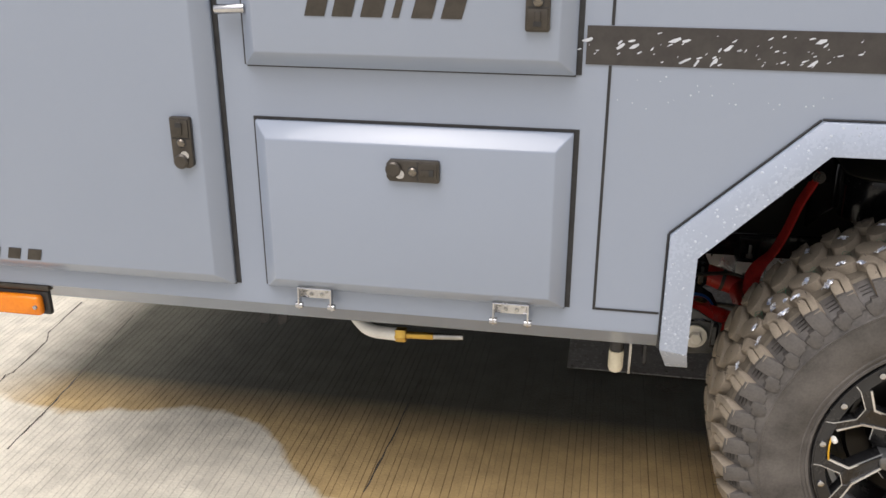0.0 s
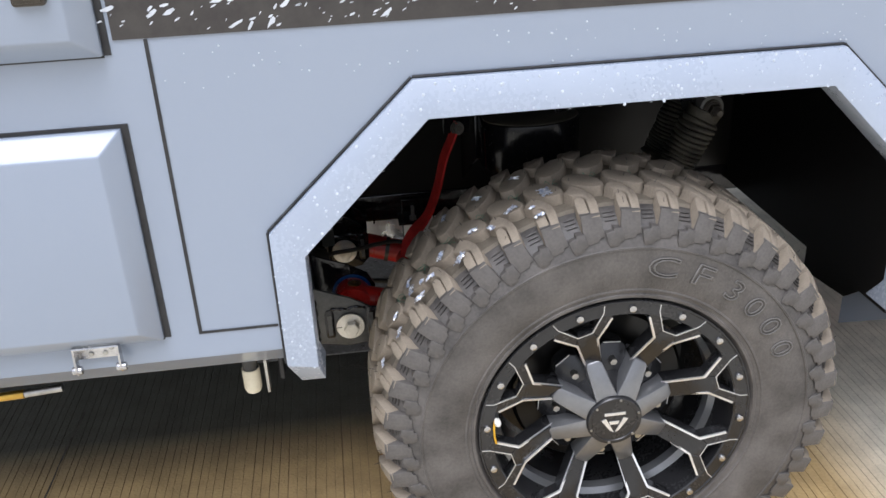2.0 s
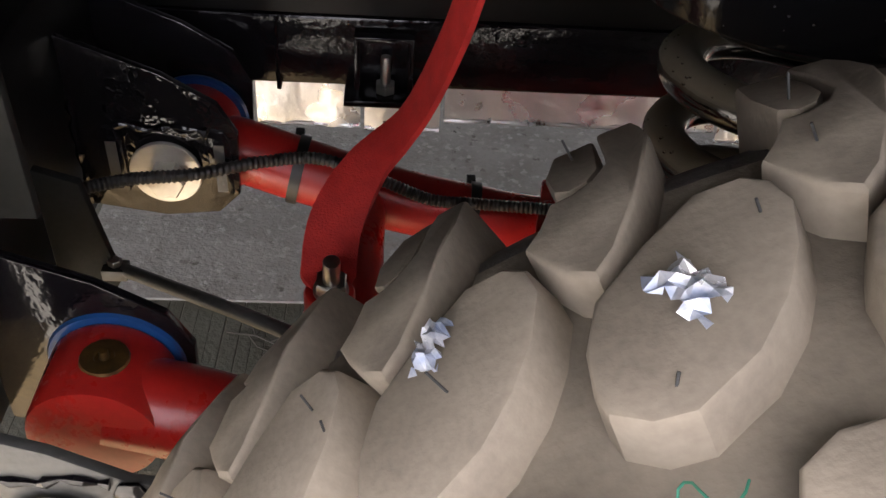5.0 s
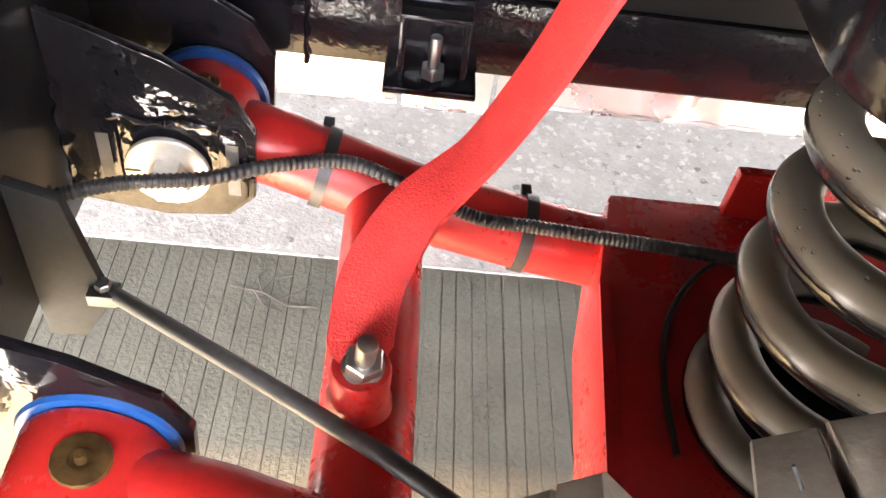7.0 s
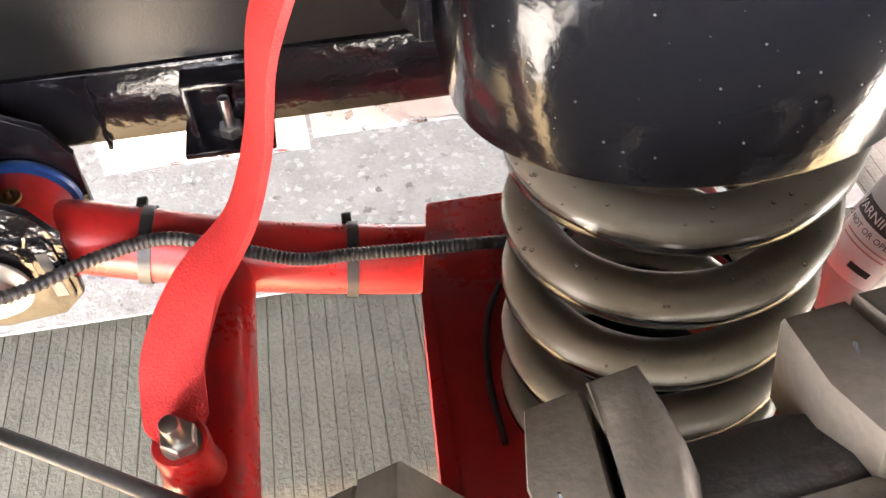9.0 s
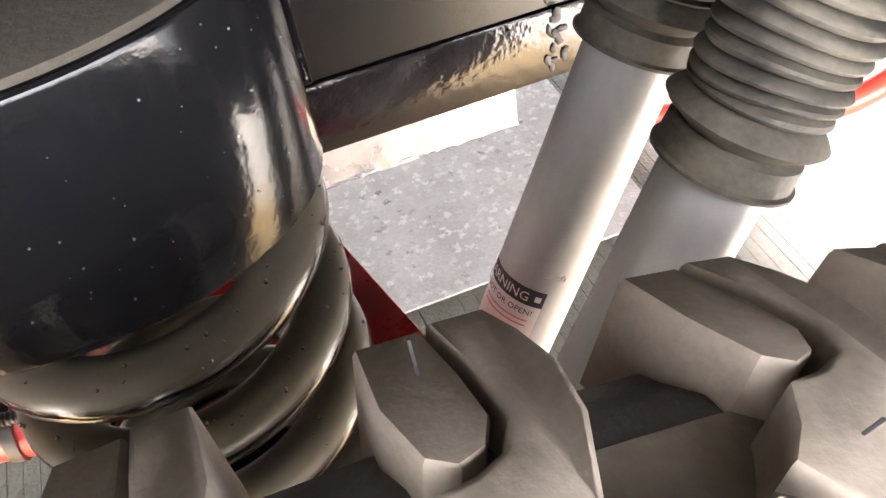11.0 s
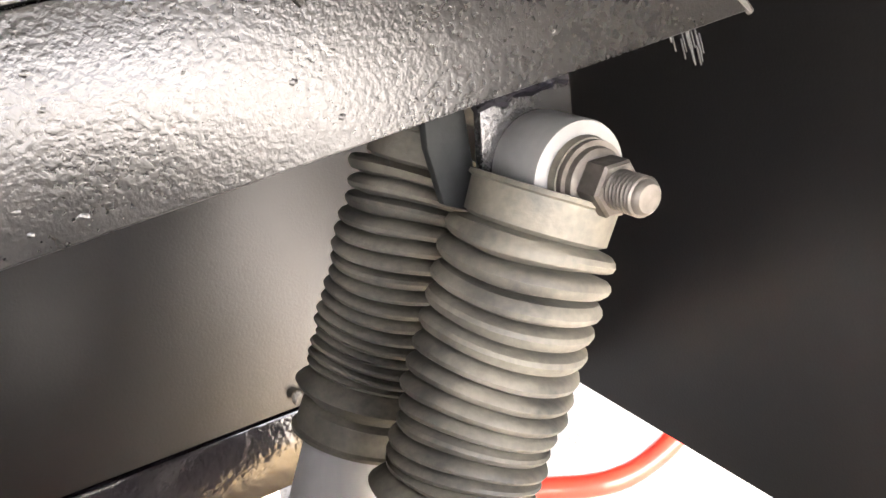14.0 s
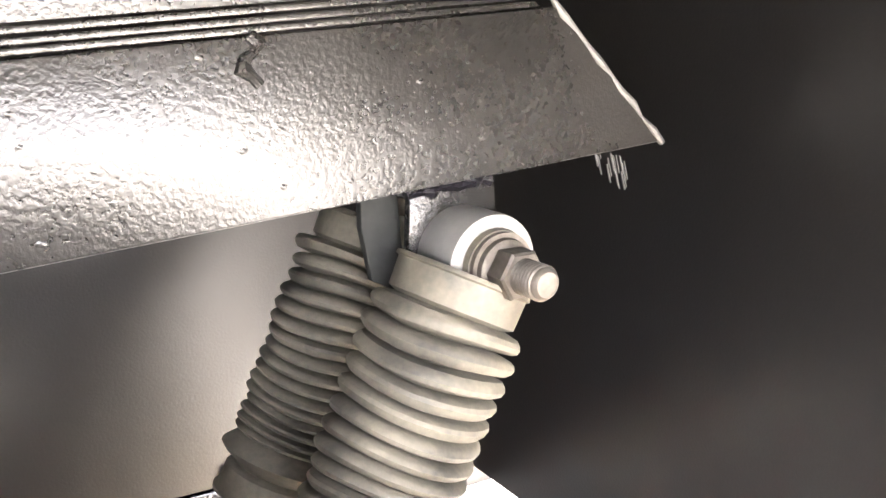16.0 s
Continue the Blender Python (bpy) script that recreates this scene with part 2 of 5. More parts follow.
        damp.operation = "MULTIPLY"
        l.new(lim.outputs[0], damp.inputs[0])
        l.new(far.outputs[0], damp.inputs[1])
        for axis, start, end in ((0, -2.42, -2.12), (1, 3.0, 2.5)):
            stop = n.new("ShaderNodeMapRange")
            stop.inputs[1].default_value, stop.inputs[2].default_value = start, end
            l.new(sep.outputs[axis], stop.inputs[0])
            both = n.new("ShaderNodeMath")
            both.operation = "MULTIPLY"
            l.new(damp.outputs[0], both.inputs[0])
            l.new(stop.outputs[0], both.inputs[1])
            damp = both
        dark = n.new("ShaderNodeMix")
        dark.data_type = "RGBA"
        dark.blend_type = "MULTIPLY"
        shade_ramp = n.new("ShaderNodeMapRange")
        shade_ramp.inputs[1].default_value, shade_ramp.inputs[2].default_value = 0.48, 0.66
        l.new(sep.outputs[1], shade_ramp.inputs[0])
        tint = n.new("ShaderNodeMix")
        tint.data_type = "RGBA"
        tint.inputs[6].default_value, tint.inputs[7].default_value = (*wet, 1), (*shaded_grey, 1)
        l.new(shade_ramp.outputs[0], tint.inputs[0])
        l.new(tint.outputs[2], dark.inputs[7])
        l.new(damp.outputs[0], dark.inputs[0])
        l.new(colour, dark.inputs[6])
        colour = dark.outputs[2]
        rr = n.new("ShaderNodeMapRange")
        rr.inputs[3].default_value, rr.inputs[4].default_value = 0.85, 0.55
        l.new(damp.outputs[0], rr.inputs[0])
        l.new(rr.outputs[0], p.inputs["Roughness"])
    else:
        p.inputs["Roughness"].default_value = rough
    p.inputs["Specular IOR Level"].default_value = 0.15
    l.new(colour, p.inputs["Base Color"])
    b_ = n.new("ShaderNodeBump")
    b_.inputs["Strength"].default_value, b_.inputs["Distance"].default_value = 0.8, 0.003
    l.new(fine.outputs[0], b_.inputs["Height"])
    l.new(b_.outputs[0], p.inputs["Normal"])
    return m


# the last colour holds the slab's grey and the shade under the chassis
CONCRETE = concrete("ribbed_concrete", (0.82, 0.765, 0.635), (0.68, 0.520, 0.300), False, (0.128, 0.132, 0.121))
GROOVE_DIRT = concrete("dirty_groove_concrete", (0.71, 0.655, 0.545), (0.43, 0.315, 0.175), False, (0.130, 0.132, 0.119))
AGGREGATE = concrete("exposed_aggregate_concrete", (0.33, 0.312, 0.282), None, True)


# ---- mesh helpers ----
def to_mesh(name, bm, material, smooth=True):
    bmesh.ops.recalc_face_normals(bm, faces=bm.faces)
    me = bpy.data.meshes.new(name)
    for f in bm.faces:
        f.smooth = smooth
    if smooth:
        for e in bm.edges:
            if len(e.link_faces) == 2 and e.calc_face_angle(0) > 0.6:
                e.smooth = False
    bm.to_mesh(me)
    bm.free()
    for m in material if isinstance(material, (list, tuple)) else [material]:
        me.materials.append(m)
    return me


def part(name, bm, material, parent=None, label="", smooth=True):
    ob = new(name, to_mesh(name, bm, material, smooth))
    if parent is not None:
        ob.parent = parent
    if label:
        ob["label"] = label
    return ob


def thing(name, label, category, group="", kind="", at=(0, 0, 0)):
    ob = new(name)
    ob.location = at
    ob.empty_display_size = 0.05
    return tagged(ob, label, category, group, kind)


def bevel(bm, width, segments=2, sharp=0.5):
    edges = [e for e in bm.edges if len(e.link_faces) == 2 and e.calc_face_angle(0) > sharp]
    if edges and width:
        bmesh.ops.bevel(bm, geom=edges, offset=width, segments=segments, affect="EDGES", profile=0.5, clamp_overlap=True)
    return bm


def block(x0, x1, y0, y1, z0, z1, bev=0.0, seg=2):
    bm = bmesh.new()
    bmesh.ops.create_cube(bm, size=1)
    for v in bm.verts:
        v.co = Vector(((x0 + x1) / 2 + v.co.x * (x1 - x0), (y0 + y1) / 2 + v.co.y * (y1 - y0), (z0 + z1) / 2 + v.co.z * (z1 - z0)))
    return bevel(bm, bev, seg)


def prism(outline, a, b, axis="y", bev=0.0, seg=2):
    """A closed outline in the plane across axis, drawn out from a to b. Outlines: y: (x, z); x: (y, z); z: (x, y)."""
    put = {"y": lambda p, d: (p[0], d, p[1]), "x": lambda p, d: (d, p[0], p[1]), "z": lambda p, d: (p[0], p[1], d)}[axis]
    bm = bmesh.new()
    lo = [bm.verts.new(put(p, a)) for p in outline]
    hi = [bm.verts.new(put(p, b)) for p in outline]
    k = len(outline)
    bm.faces.new(lo)
    bm.faces.new(hi[::-1])
    for i in range(k):
        bm.faces.new((lo[i], hi[i], hi[(i + 1) % k], lo[(i + 1) % k]))
    bmesh.ops.recalc_face_normals(bm, faces=bm.faces)
    return bevel(bm, bev, seg)


def frame_for(d):
    d = Vector(d).normalized()
    u = d.cross(Vector((0, 0, 1)) if abs(d.z) < 0.9 else Vector((1, 0, 0))).normalized()
    return u, d.cross(u).normalized(), d


def lathe(profile, base, direction, segments=32, bm=None, cap=True):
    """Turns (radius, height) pairs about the line from base along direction."""
    bm = bm or bmesh.new()
    u, v, d = frame_for(direction)
    base = Vector(base)
    rings = []
    for r, h in profile:
        rings.append([bm.verts.new(base + d * h + (u * math.cos(t) + v * math.sin(t)) * max(r, 1e-4)) for t in (2 * math.pi * i / segments for i in range(segments))])
    for a, b in zip(rings, rings[1:]):
        for i in range(segments):
            j = (i + 1) % segments
            bm.faces.new((a[i], a[j], b[j], b[i]))
    if cap:
        bm.faces.new(rings[0][::-1])
        bm.faces.new(rings[-1])
    return bm


def rod(a, b, r, segments=24, bm=None, bev=0.0):
    a, b = Vector(a), Vector(b)
    n = (b - a).length
    prof = [(r, 0), (r, n)] if not bev else [(r - bev, 0), (r - bev * 0.3, bev * 0.3), (r, bev), (r, n - bev), (r - bev * 0.3, n - bev * 0.3), (r - bev, n)]
    return lathe(prof, a, b - a, segments, bm)


def smooth_path(points, steps=8):
    """Catmull-Rom through the points."""
    p = [Vector(q) for q in points]
    p = [p[0] * 2 - p[1]] + p + [p[-1] * 2 - p[-2]]
    out = []
    for i in range(1, len(p) - 2):
        for s in range(steps):
            t = s / steps
            out.append(0.5 * (2 * p[i] + (p[i + 1] - p[i - 1]) * t + (2 * p[i - 1] - 5 * p[i] + 4 * p[i + 1] - p[i + 2]) * t * t + (3 * p[i] - p[i - 1] - 3 * p[i + 1] + p[i + 2]) * t ** 3))
    return out + [p[-2]]


def sweep(path, radius, segments=14, bm=None, caps=True):
    """A round tube along a path; radius: a number or a function of the index."""
    bm = bm or bmesh.new()
    rings, u = [], None
    for i, q in enumerate(path):
        d = (path[min(i + 1, len(path) - 1)] - path[max(i - 1, 0)]).normalized()
        u = frame_for(d)[0] if u is None else (u - d * u.dot(d)).normalized()
        v = d.cross(u)
        r = radius(i) if callable(radius) else radius
        rings.append([bm.verts.new(q + (u * math.cos(t) + v * math.sin(t)) * r) for t in (2 * math.pi * k / segments for k in range(segments))])
    for a, b in zip(rings, rings[1:]):
        for i in range(segments):
            j = (i + 1) % segments
            bm.faces.new((a[i], a[j], b[j], b[i]))
    if caps:
        bm.faces.new(rings[0][::-1])
        bm.faces.new(rings[-1])
    return bm


def hexagon(base, direction, across, height, bm=None):
    r = across / math.sqrt(3)
    return lathe([(r * 0.93, 0), (r, height * 0.08), (r, height * 0.9), (r * 0.9, height)], base, direction, 6, bm)


# ---- ground ----
def make_ground():
    """One sheet to the horizon; near the trailer it is scored with tined grooves."""
    rng = random.Random(3)
    xs, x = [], -2.6
    while x < 2.4:
        xs.append(x)
        x += 0.0195 + rng.uniform(-0.004, 0.004)
    verts, faces = [], []

    def row(y):
        base = len(verts)
        for x in xs:
            w = 0.0008 + 0.0004 * math.sin(x * 91) + 0.0006 * max(0.0, math.sin(x * 37.0)) ** 8
            x += 0.0012 * math.sin(y * 7 + x * 53)
            verts.extend([(x - w, y, 0), (x - w * 0.4, y, -0.0010), (x + w * 0.4, y, -0.0010), (x + w, y, 0)])
        return base
    ys = [-2.2, -1.2, -0.6, -0.2, 0.2, 0.6, 0.93, 1.4, 2.4]
    rows = [row(y) for y in ys]
    n = 4 * len(xs)
    for a, b in zip(rows, rows[1:]):
        for i in range(n - 1):
            faces.append((a + i, a + i + 1, b + i + 1, b + i))
    far = 300.0
    k = len(verts)
    x0, x1, y0, y1 = xs[0], xs[-1], ys[0], ys[-1]
    verts += [(-far, -far, 0), (far, -far, 0), (far, far, 0), (-far, far, 0), (x0, y0, 0), (x1, y0, 0), (x1, y1, 0), (x0, y1, 0)]
    faces += [(k, k + 1, k + 5, k + 4), (k + 1, k + 2, k + 6, k + 5), (k + 2, k + 3, k + 7, k + 6), (k + 3, k, k + 4, k + 7)]
    me = bpy.data.meshes.new("ground")
    me.from_pydata(verts, [], faces)
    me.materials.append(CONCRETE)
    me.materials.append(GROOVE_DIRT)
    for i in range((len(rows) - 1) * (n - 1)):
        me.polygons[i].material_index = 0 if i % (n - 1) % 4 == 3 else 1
    tagged_ground = new("ground", me)
    tagged(tagged_ground, "wet grooved concrete yard surface under the trailer", "ground", kind="structure")
    ground = tagged_ground
    for run in (((-2.40, 1.095), (-2.375, 0.86), (-2.345, 0.80), (-2.325, 0.60), (-2.34, 0.585), (-2.30, 0.45)), ((-2.167, 1.03), (-2.145, 0.80), (-2.115, 0.55), (-2.10, 0.39), (-2.092, 0.22)), ((-1.118, 0.80), (-1.13, 0.5), (-1.144, 0.2))):
        pts = [Vector((x, y, 0)) for x, y in run]
        path = []
        for a, b in zip(pts, pts[1:]):
            for k in range(8):
                q = a.lerp(b, k / 8)
                path.append(q + Vector((rng.uniform(-0.002, 0.002), 0, 0)))
        bm = bmesh.new()
        sides = [(bm.verts.new(q + Vector((-w, 0, 0.0006))), bm.verts.new(q + Vector((w, 0, 0.0006)))) for q, w in ((q, rng.uniform(0.0012, 0.0034)) for q in path)]
        for a, b in zip(sides, sides[1:]):
            bm.faces.new((a[0], a[1], b[1], b[0]))
        part("crack", bm, CRACK, ground, "dirt-filled crack")
    tagged(part("pavement", prism([(-0.70, 0.935), (0.53, 0.935), (0.53, 1.62), (-0.70, 1.62)], -0.05, 0.004, "z"), AGGREGATE), "speckled exposed-aggregate concrete slab beside the grooved slab", "pavement", kind="structure")


make_ground()

# ---- trailer body ----
ARCH_OUT = [(-0.500, 0.528), (-0.516, 0.575), (-0.516, 0.79), (-0.302, 0.993), (0.302, 0.993), (0.516, 0.79), (0.516, 0.575), (0.500, 0.528)]
ARCH_IN = [(-0.462, 0.535), (-0.469, 0.575), (-0.469, 0.757), (-0.285, 0.942), (0.285, 0.942), (0.469, 0.757), (0.469, 0.575), (0.462, 0.535)]
trailer = thing("camper_trailer", "blue-grey painted off-road camper trailer body", "trailer")
X0, X1 = -2.0, 2.4


wheel_well = []


def trailer_wall():
    outline = [(X0, 0.60), (-0.516, 0.60), (-0.516, 0.79), (-0.302, 0.993), (0.302, 0.993), (0.516, 0.79), (0.516, 0.60), (X1, 0.60), (X1, 2.1), (X0, 2.1)]
    part("side_wall", prism(outline, 0.0, 0.04), PAINT, trailer, smooth=False)
    for a, b in ((X0, -0.517), (0.517, X1)):
        part("sill", prism([(0.001, 0.6005), (0.001, 0.597), (0.055, 0.548), (0.075, 0.548), (0.075, 0.6005)], a, b, "x"), PAINT, trailer, smooth=False)
    # far side is unseen; wall reaches down to 0.24 to cut light underneath
    part("unseen_far_wall", block(X0, X1, 1.86, 1.9, 0.24, 2.1), PAINT, trailer)
    part("roof", block(X0, X1, 0.0, 1.9, 2.1, 2.14), PAINT, trailer)
    for a in (X0 - 0.04, X1):
        part("end_wall", block(a, a + 0.04, 0.0, 1.9, 0.6, 2.1), PAINT, trailer)
    part("underfloor", block(X0, X1, 0.725, 1.86, 0.62, 0.66), SATIN_BLACK, trailer)
    part("underfloor", block(X0, -0.56, 0.076, 0.68, 0.605, 0.64), SATIN_BLACK, trailer)
    part("underfloor", block(0.56, X1, 0.076, 0.68, 0.605, 0.64), SATIN_BLACK, trailer)
    well = part("wheel_well", block(-0.56, 0.56, -0.007, 0.725, 1.02, 1.04), SATIN_BLACK, trailer, "black painted steel wheel well")
    wheel_well.append(well)
    part("well_panel", block(-0.56, -0.535, -0.007, 0.68, 0.585, 1.02), SATIN_BLACK, well)
    part("well_panel", block(0.52, 0.545, -0.007, 0.725, 0.533, 1.02), SATIN_BLACK, well)
    part("mud_guard", prism([(0.05, 0.60), (0.05, 0.585), (0.21, 0.457), (0.36, 0.44), (0.36, 0.556), (0.34, 0.60)], 0.505, 0.515, "x"), SATIN_BLACK, trailer)
    part("mud_guard_edge", prism([(0.05, 0.584), (0.05, 0.50), (0.21, 0.40), (0.21, 0.456)], 0.503, 0.517, "x"), PAINT, trailer, "blue-grey lower mud guard edge")
    part("well_panel", block(-0.56, 0.52, 0.684, 0.72, 0.5705, 1.02), SATIN_BLACK, well)


def flare():
    bm = bmesh.new()
    rows = []
    n = len(ARCH_OUT)
    for k, (o, i) in enumerate(zip(ARCH_OUT, ARCH_IN)):
        back = 0.03 if k in (0, n - 1) else 0.0
        s = 1 if k < n / 2 else -1
        rows.append([bm.verts.new(p) for p in ((o[0], -0.001 + back, o[1]), (o[0], -0.014 + back, o[1]), (i[0], -0.026 + back, i[1]), (i[0], 0.055 + back, i[1]), (i[0] - s * 0.004, 0.055 + back, i[1] + 0.003), (i[0] - s * 0.004, -0.001 + back, i[1] + 0.003))])
    for a, b in zip(rows, rows[1:]):
        for k in range(6):
            bm.faces.new((a[k], a[(k + 1) % 6], b[(k + 1) % 6], b[k]))
    bm.faces.new(rows[0])
    bm.faces.new(rows[-1][::-1])
    bmesh.ops.recalc_face_normals(bm, faces=bm.faces)
    bevel(bm, 0.0015, 2, 0.3)
    fl = part("wheel_arch_flare", bm, PAINT_WET, trailer, "wet blue-grey angular wheel arch flare")
    # bead of sealant along the outer edge
    bm = bmesh.new()
    for (x0, z0), (x1, z1) in zip(ARCH_OUT[1:-2], ARCH_OUT[2:-1]):
        d = Vector((x1 - x0, 0, z1 - z0)).normalized()
        out = Vector((-d.z, 0, d.x)) * 0.004
        rod(Vector((x0, -0.003, z0)) + out * 0.6, Vector((x1, -0.003, z1)) + out * 0.6, 0.002, 8, bm)
    part("sealant_bead", bm, SEAL, fl)["kind"] = "stuff"
    return fl


def raised_panel(name, x0, x1, z0, z1, parent, label, inset=0.027, out=0.036):
    """A door skin: a short straight edge, then a broad bevel up to the flat face."""
    bm = bmesh.new()
    rings = []
    for d, y in ((0, -0.001), (0, -0.010), (inset, -out)):
        rings.append([bm.verts.new(p) for p in ((x0 + d, y, z0 + d), (x1 - d, y, z0 + d), (x1 - d, y, z1 - d), (x0 + d, y, z1 - d))])
    for a, b in zip(rings, rings[1:]):
        for k in range(4):
            bm.faces.new((a[k], a[(k + 1) % 4], b[(k + 1) % 4], b[k]))
    bm.faces.new(rings[0][::-1])
    bm.faces.new(rings[-1])
    bmesh.ops.recalc_face_normals(bm, faces=bm.faces)
    bevel(bm, 0.0025, 2, 0.3)
    p = part(name, bm, PAINT, parent, label)
    bm = bmesh.new()
    g = 0.005
    for a, b, c, d in ((x0 - g, x1 + 0.009, z1, z1 + g), (x0 - g, x0, z0, z1), (x1, x1 + 0.009, z0, z1), (x0, x1, z0 - 0.003, z0)):
        v = [bm.verts.new(q) for q in ((a, -0.002, c), (b, -0.002, c), (b, -0.002, d), (a, -0.002, d), (a, 0.001, c), (b, 0.001, c), (b, 0.001, d), (a, 0.001, d))]
        for f in ((0, 1, 2, 3), (4, 7, 6, 5), (0, 4, 5, 1), (1, 5, 6, 2), (2, 6, 7, 3), (3, 7, 4, 0)):
            bm.faces.new([v[i] for i in f])
    part("door_seal", bm, SEAL, p)
    return p


def latch(parent, x, z, y, upright, key_low):
    """A flush compression latch: plate, folding handle, lock barrel and its cover."""
    turn = pose(x, y, z, 0, 90 if upright else 0, 0) if not key_low else pose(x, y, z, 0, -90, 0)
    bits = [("latch", prism([(-0.046, -0.012), (-0.040, -0.019), (0.043, -0.0195), (0.046, -0.017), (0.046, 0.017), (0.043, 0.0195), (-0.040, 0.019), (-0.046, 0.012)], -0.009, 0.002, "y", 0.002), LATCH),
            ("handle", prism([(0.010, -0.016), (0.042, -0.016), (0.042, 0.016), (0.010, 0.016)], -0.012, -0.008, "y", 0.0015), LATCH),
            ("tongue", prism([(0.014, -0.005), (0.038, -0.005), (0.038, 0.005), (0.014, 0.005)], -0.0145, -0.011, "y", 0.0015), LATCH),
            ("pin", lathe([(0.0075, 0), (0.0075, 0.004), (0.005, 0.006)], (0, -0.008, 0), (0, -1, 0), 16), LATCH_PIN),
            ("lock_cover", lathe([(0.0135, 0), (0.0135, 0.005), (0.0105, 0.0075)], (-0.033, -0.008, 0.003), (0, -1, 0), 20), LATCH),
            ("seam", prism([(0.0072, -0.0178), (0.0088, -0.0178), (0.0088, 0.0178), (0.0072, 0.0178)], -0.0094, -0.0086, "y"), SEAL),
            ("handle_slot", prism([(0.029, -0.006), (0.0365, -0.006), (0.0365, 0.006), (0.029, 0.006)], -0.0152, -0.0142, "y"), SEAL),
            ("pin_recess", lathe([(0.0098, 0), (0.0098, 0.0007)], (0, -0.0089, 0), (0, -1, 0), 18), SEAL),
            ("lock_barrel", lathe([(0.008, 0), (0.008, 0.003)], (-0.022, -0.0085, -0.005), (0, -1, 0), 16), CHROME)]
    base = None
    for name, bm, m in bits:
        bm.transform(turn)
        ob = part(name, bm, m, base or parent, "dark bronze compression latch" if base is None else "")
        base = base or ob


def hinge(parent, x, z):
    bm = block(x - 0.032, x + 0.032, -0.012, -0.009, z - 0.002, z + 0.022, 0.001)
    h = part("hinge", bm, CHROME, parent, "bright zinc strap hinge")
    for s in (-1, 1):
        part("arm", prism([(-0.012, z + 0.020), (-0.012, z - 0.018), (-0.022, z - 0.022), (-0.028, z - 0.014), (-0.024, z + 0.022)], x + s * 0.031 - 0.0015, x + s * 0.031 + 0.0015, "x"), CHROME, h)
        part("knuckle", rod((x + s * 0.031 - 0.007, -0.021, z - 0.014), (x + s * 0.031 + 0.007, -0.021, z - 0.014), 0.006, 12, bev=0.001), CHROME, h)
        for dx, dz in ((0.020, 0.014), (0.010, 0.006)):
            part("screw", lathe([(0.0042, 0), (0.0035, 0.002), (0.001, 0.003)], (x + s * dx, -0.012, z + dz), (0, -1, 0), 10), STEEL, h)
    part("bridge", rod((x - 0.032, -0.022, z + 0.021), (x + 0.032, -0.022, z + 0.021), 0.0025, 8), CHROME, h)


def slanted_marks(parent, x, z, y, h, widths, m):
    """Plain slanted blocks in place of a maker's mark."""
    for a, w in widths:
        bm = bmesh.new()
        v = [bm.verts.new((x + a + dx, yy, zz)) for yy in (y, y + 0.001) for dx, zz in ((0, z), (w, z), (w + h * 0.28, z + h), (h * 0.28, z + h))]
        for f in ((0, 1, 2, 3), (4, 7, 6, 5), (0, 4, 5, 1), (1, 5, 6, 2), (2, 6, 7, 3), (3, 7, 4, 0)):
            bm.faces.new([v[i] for i in f])
        part("mark", bm, m, parent, "dark slanted block of a maker's mark")


LATCH = mat("dark_bronze_casting", (0.055, 0.048, 0.04), (0.075, 0.066, 0.055), 0.35, 0.5, scale=40)
LATCH_PIN = mat("latch_pin_metal", (0.16, 0.14, 0.12), (0.2, 0.18, 0.15), 0.25, 0.8, scale=40)
trailer_wall()
arch = flare()
low = raised_panel("lower_hatch", -1.241, -0.686, 0.639, 0.957, trailer, "blue-grey bevelled lower storage hatch, closed")
latch(low, -0.951, 0.888, -0.036, False, False)
hinge(low, -1.145, 0.624)
hinge(low, -0.780, 0.624)
up = raised_panel("upper_hatch", -1.249, -0.688, 1.052, 1.62, trailer, "blue-grey bevelled upper storage hatch, closed")
latch(up, -0.750, 1.170, -0.036, True, False)
slanted_marks(up, -1.130, 1.140, -0.0375, 0.055, ((0, 0.034), (0.046, 0.034), (0.094, 0.036), (0.146, 0.012), (0.178, 0.034), (0.226, 0.034)), LATCH)
door = raised_panel("entry_door", -1.98, -1.306, 0.637, 1.95, trailer, "blue-grey bevelled entry door, closed")
latch(door, -1.366, 0.918, -0.036, True, True)
slanted_marks(door, -1.80, 0.668, -0.0375, 0.022, ((0, 0.022), (0.040, 0.026), (0.082, 0.028)), LATCH)
part("stay", rod((-1.292, -0.02, 1.145), (-1.238, -0.02, 1.148), 0.008, 12, bev=0.002), CHROME, trailer, "bright zinc door stay")


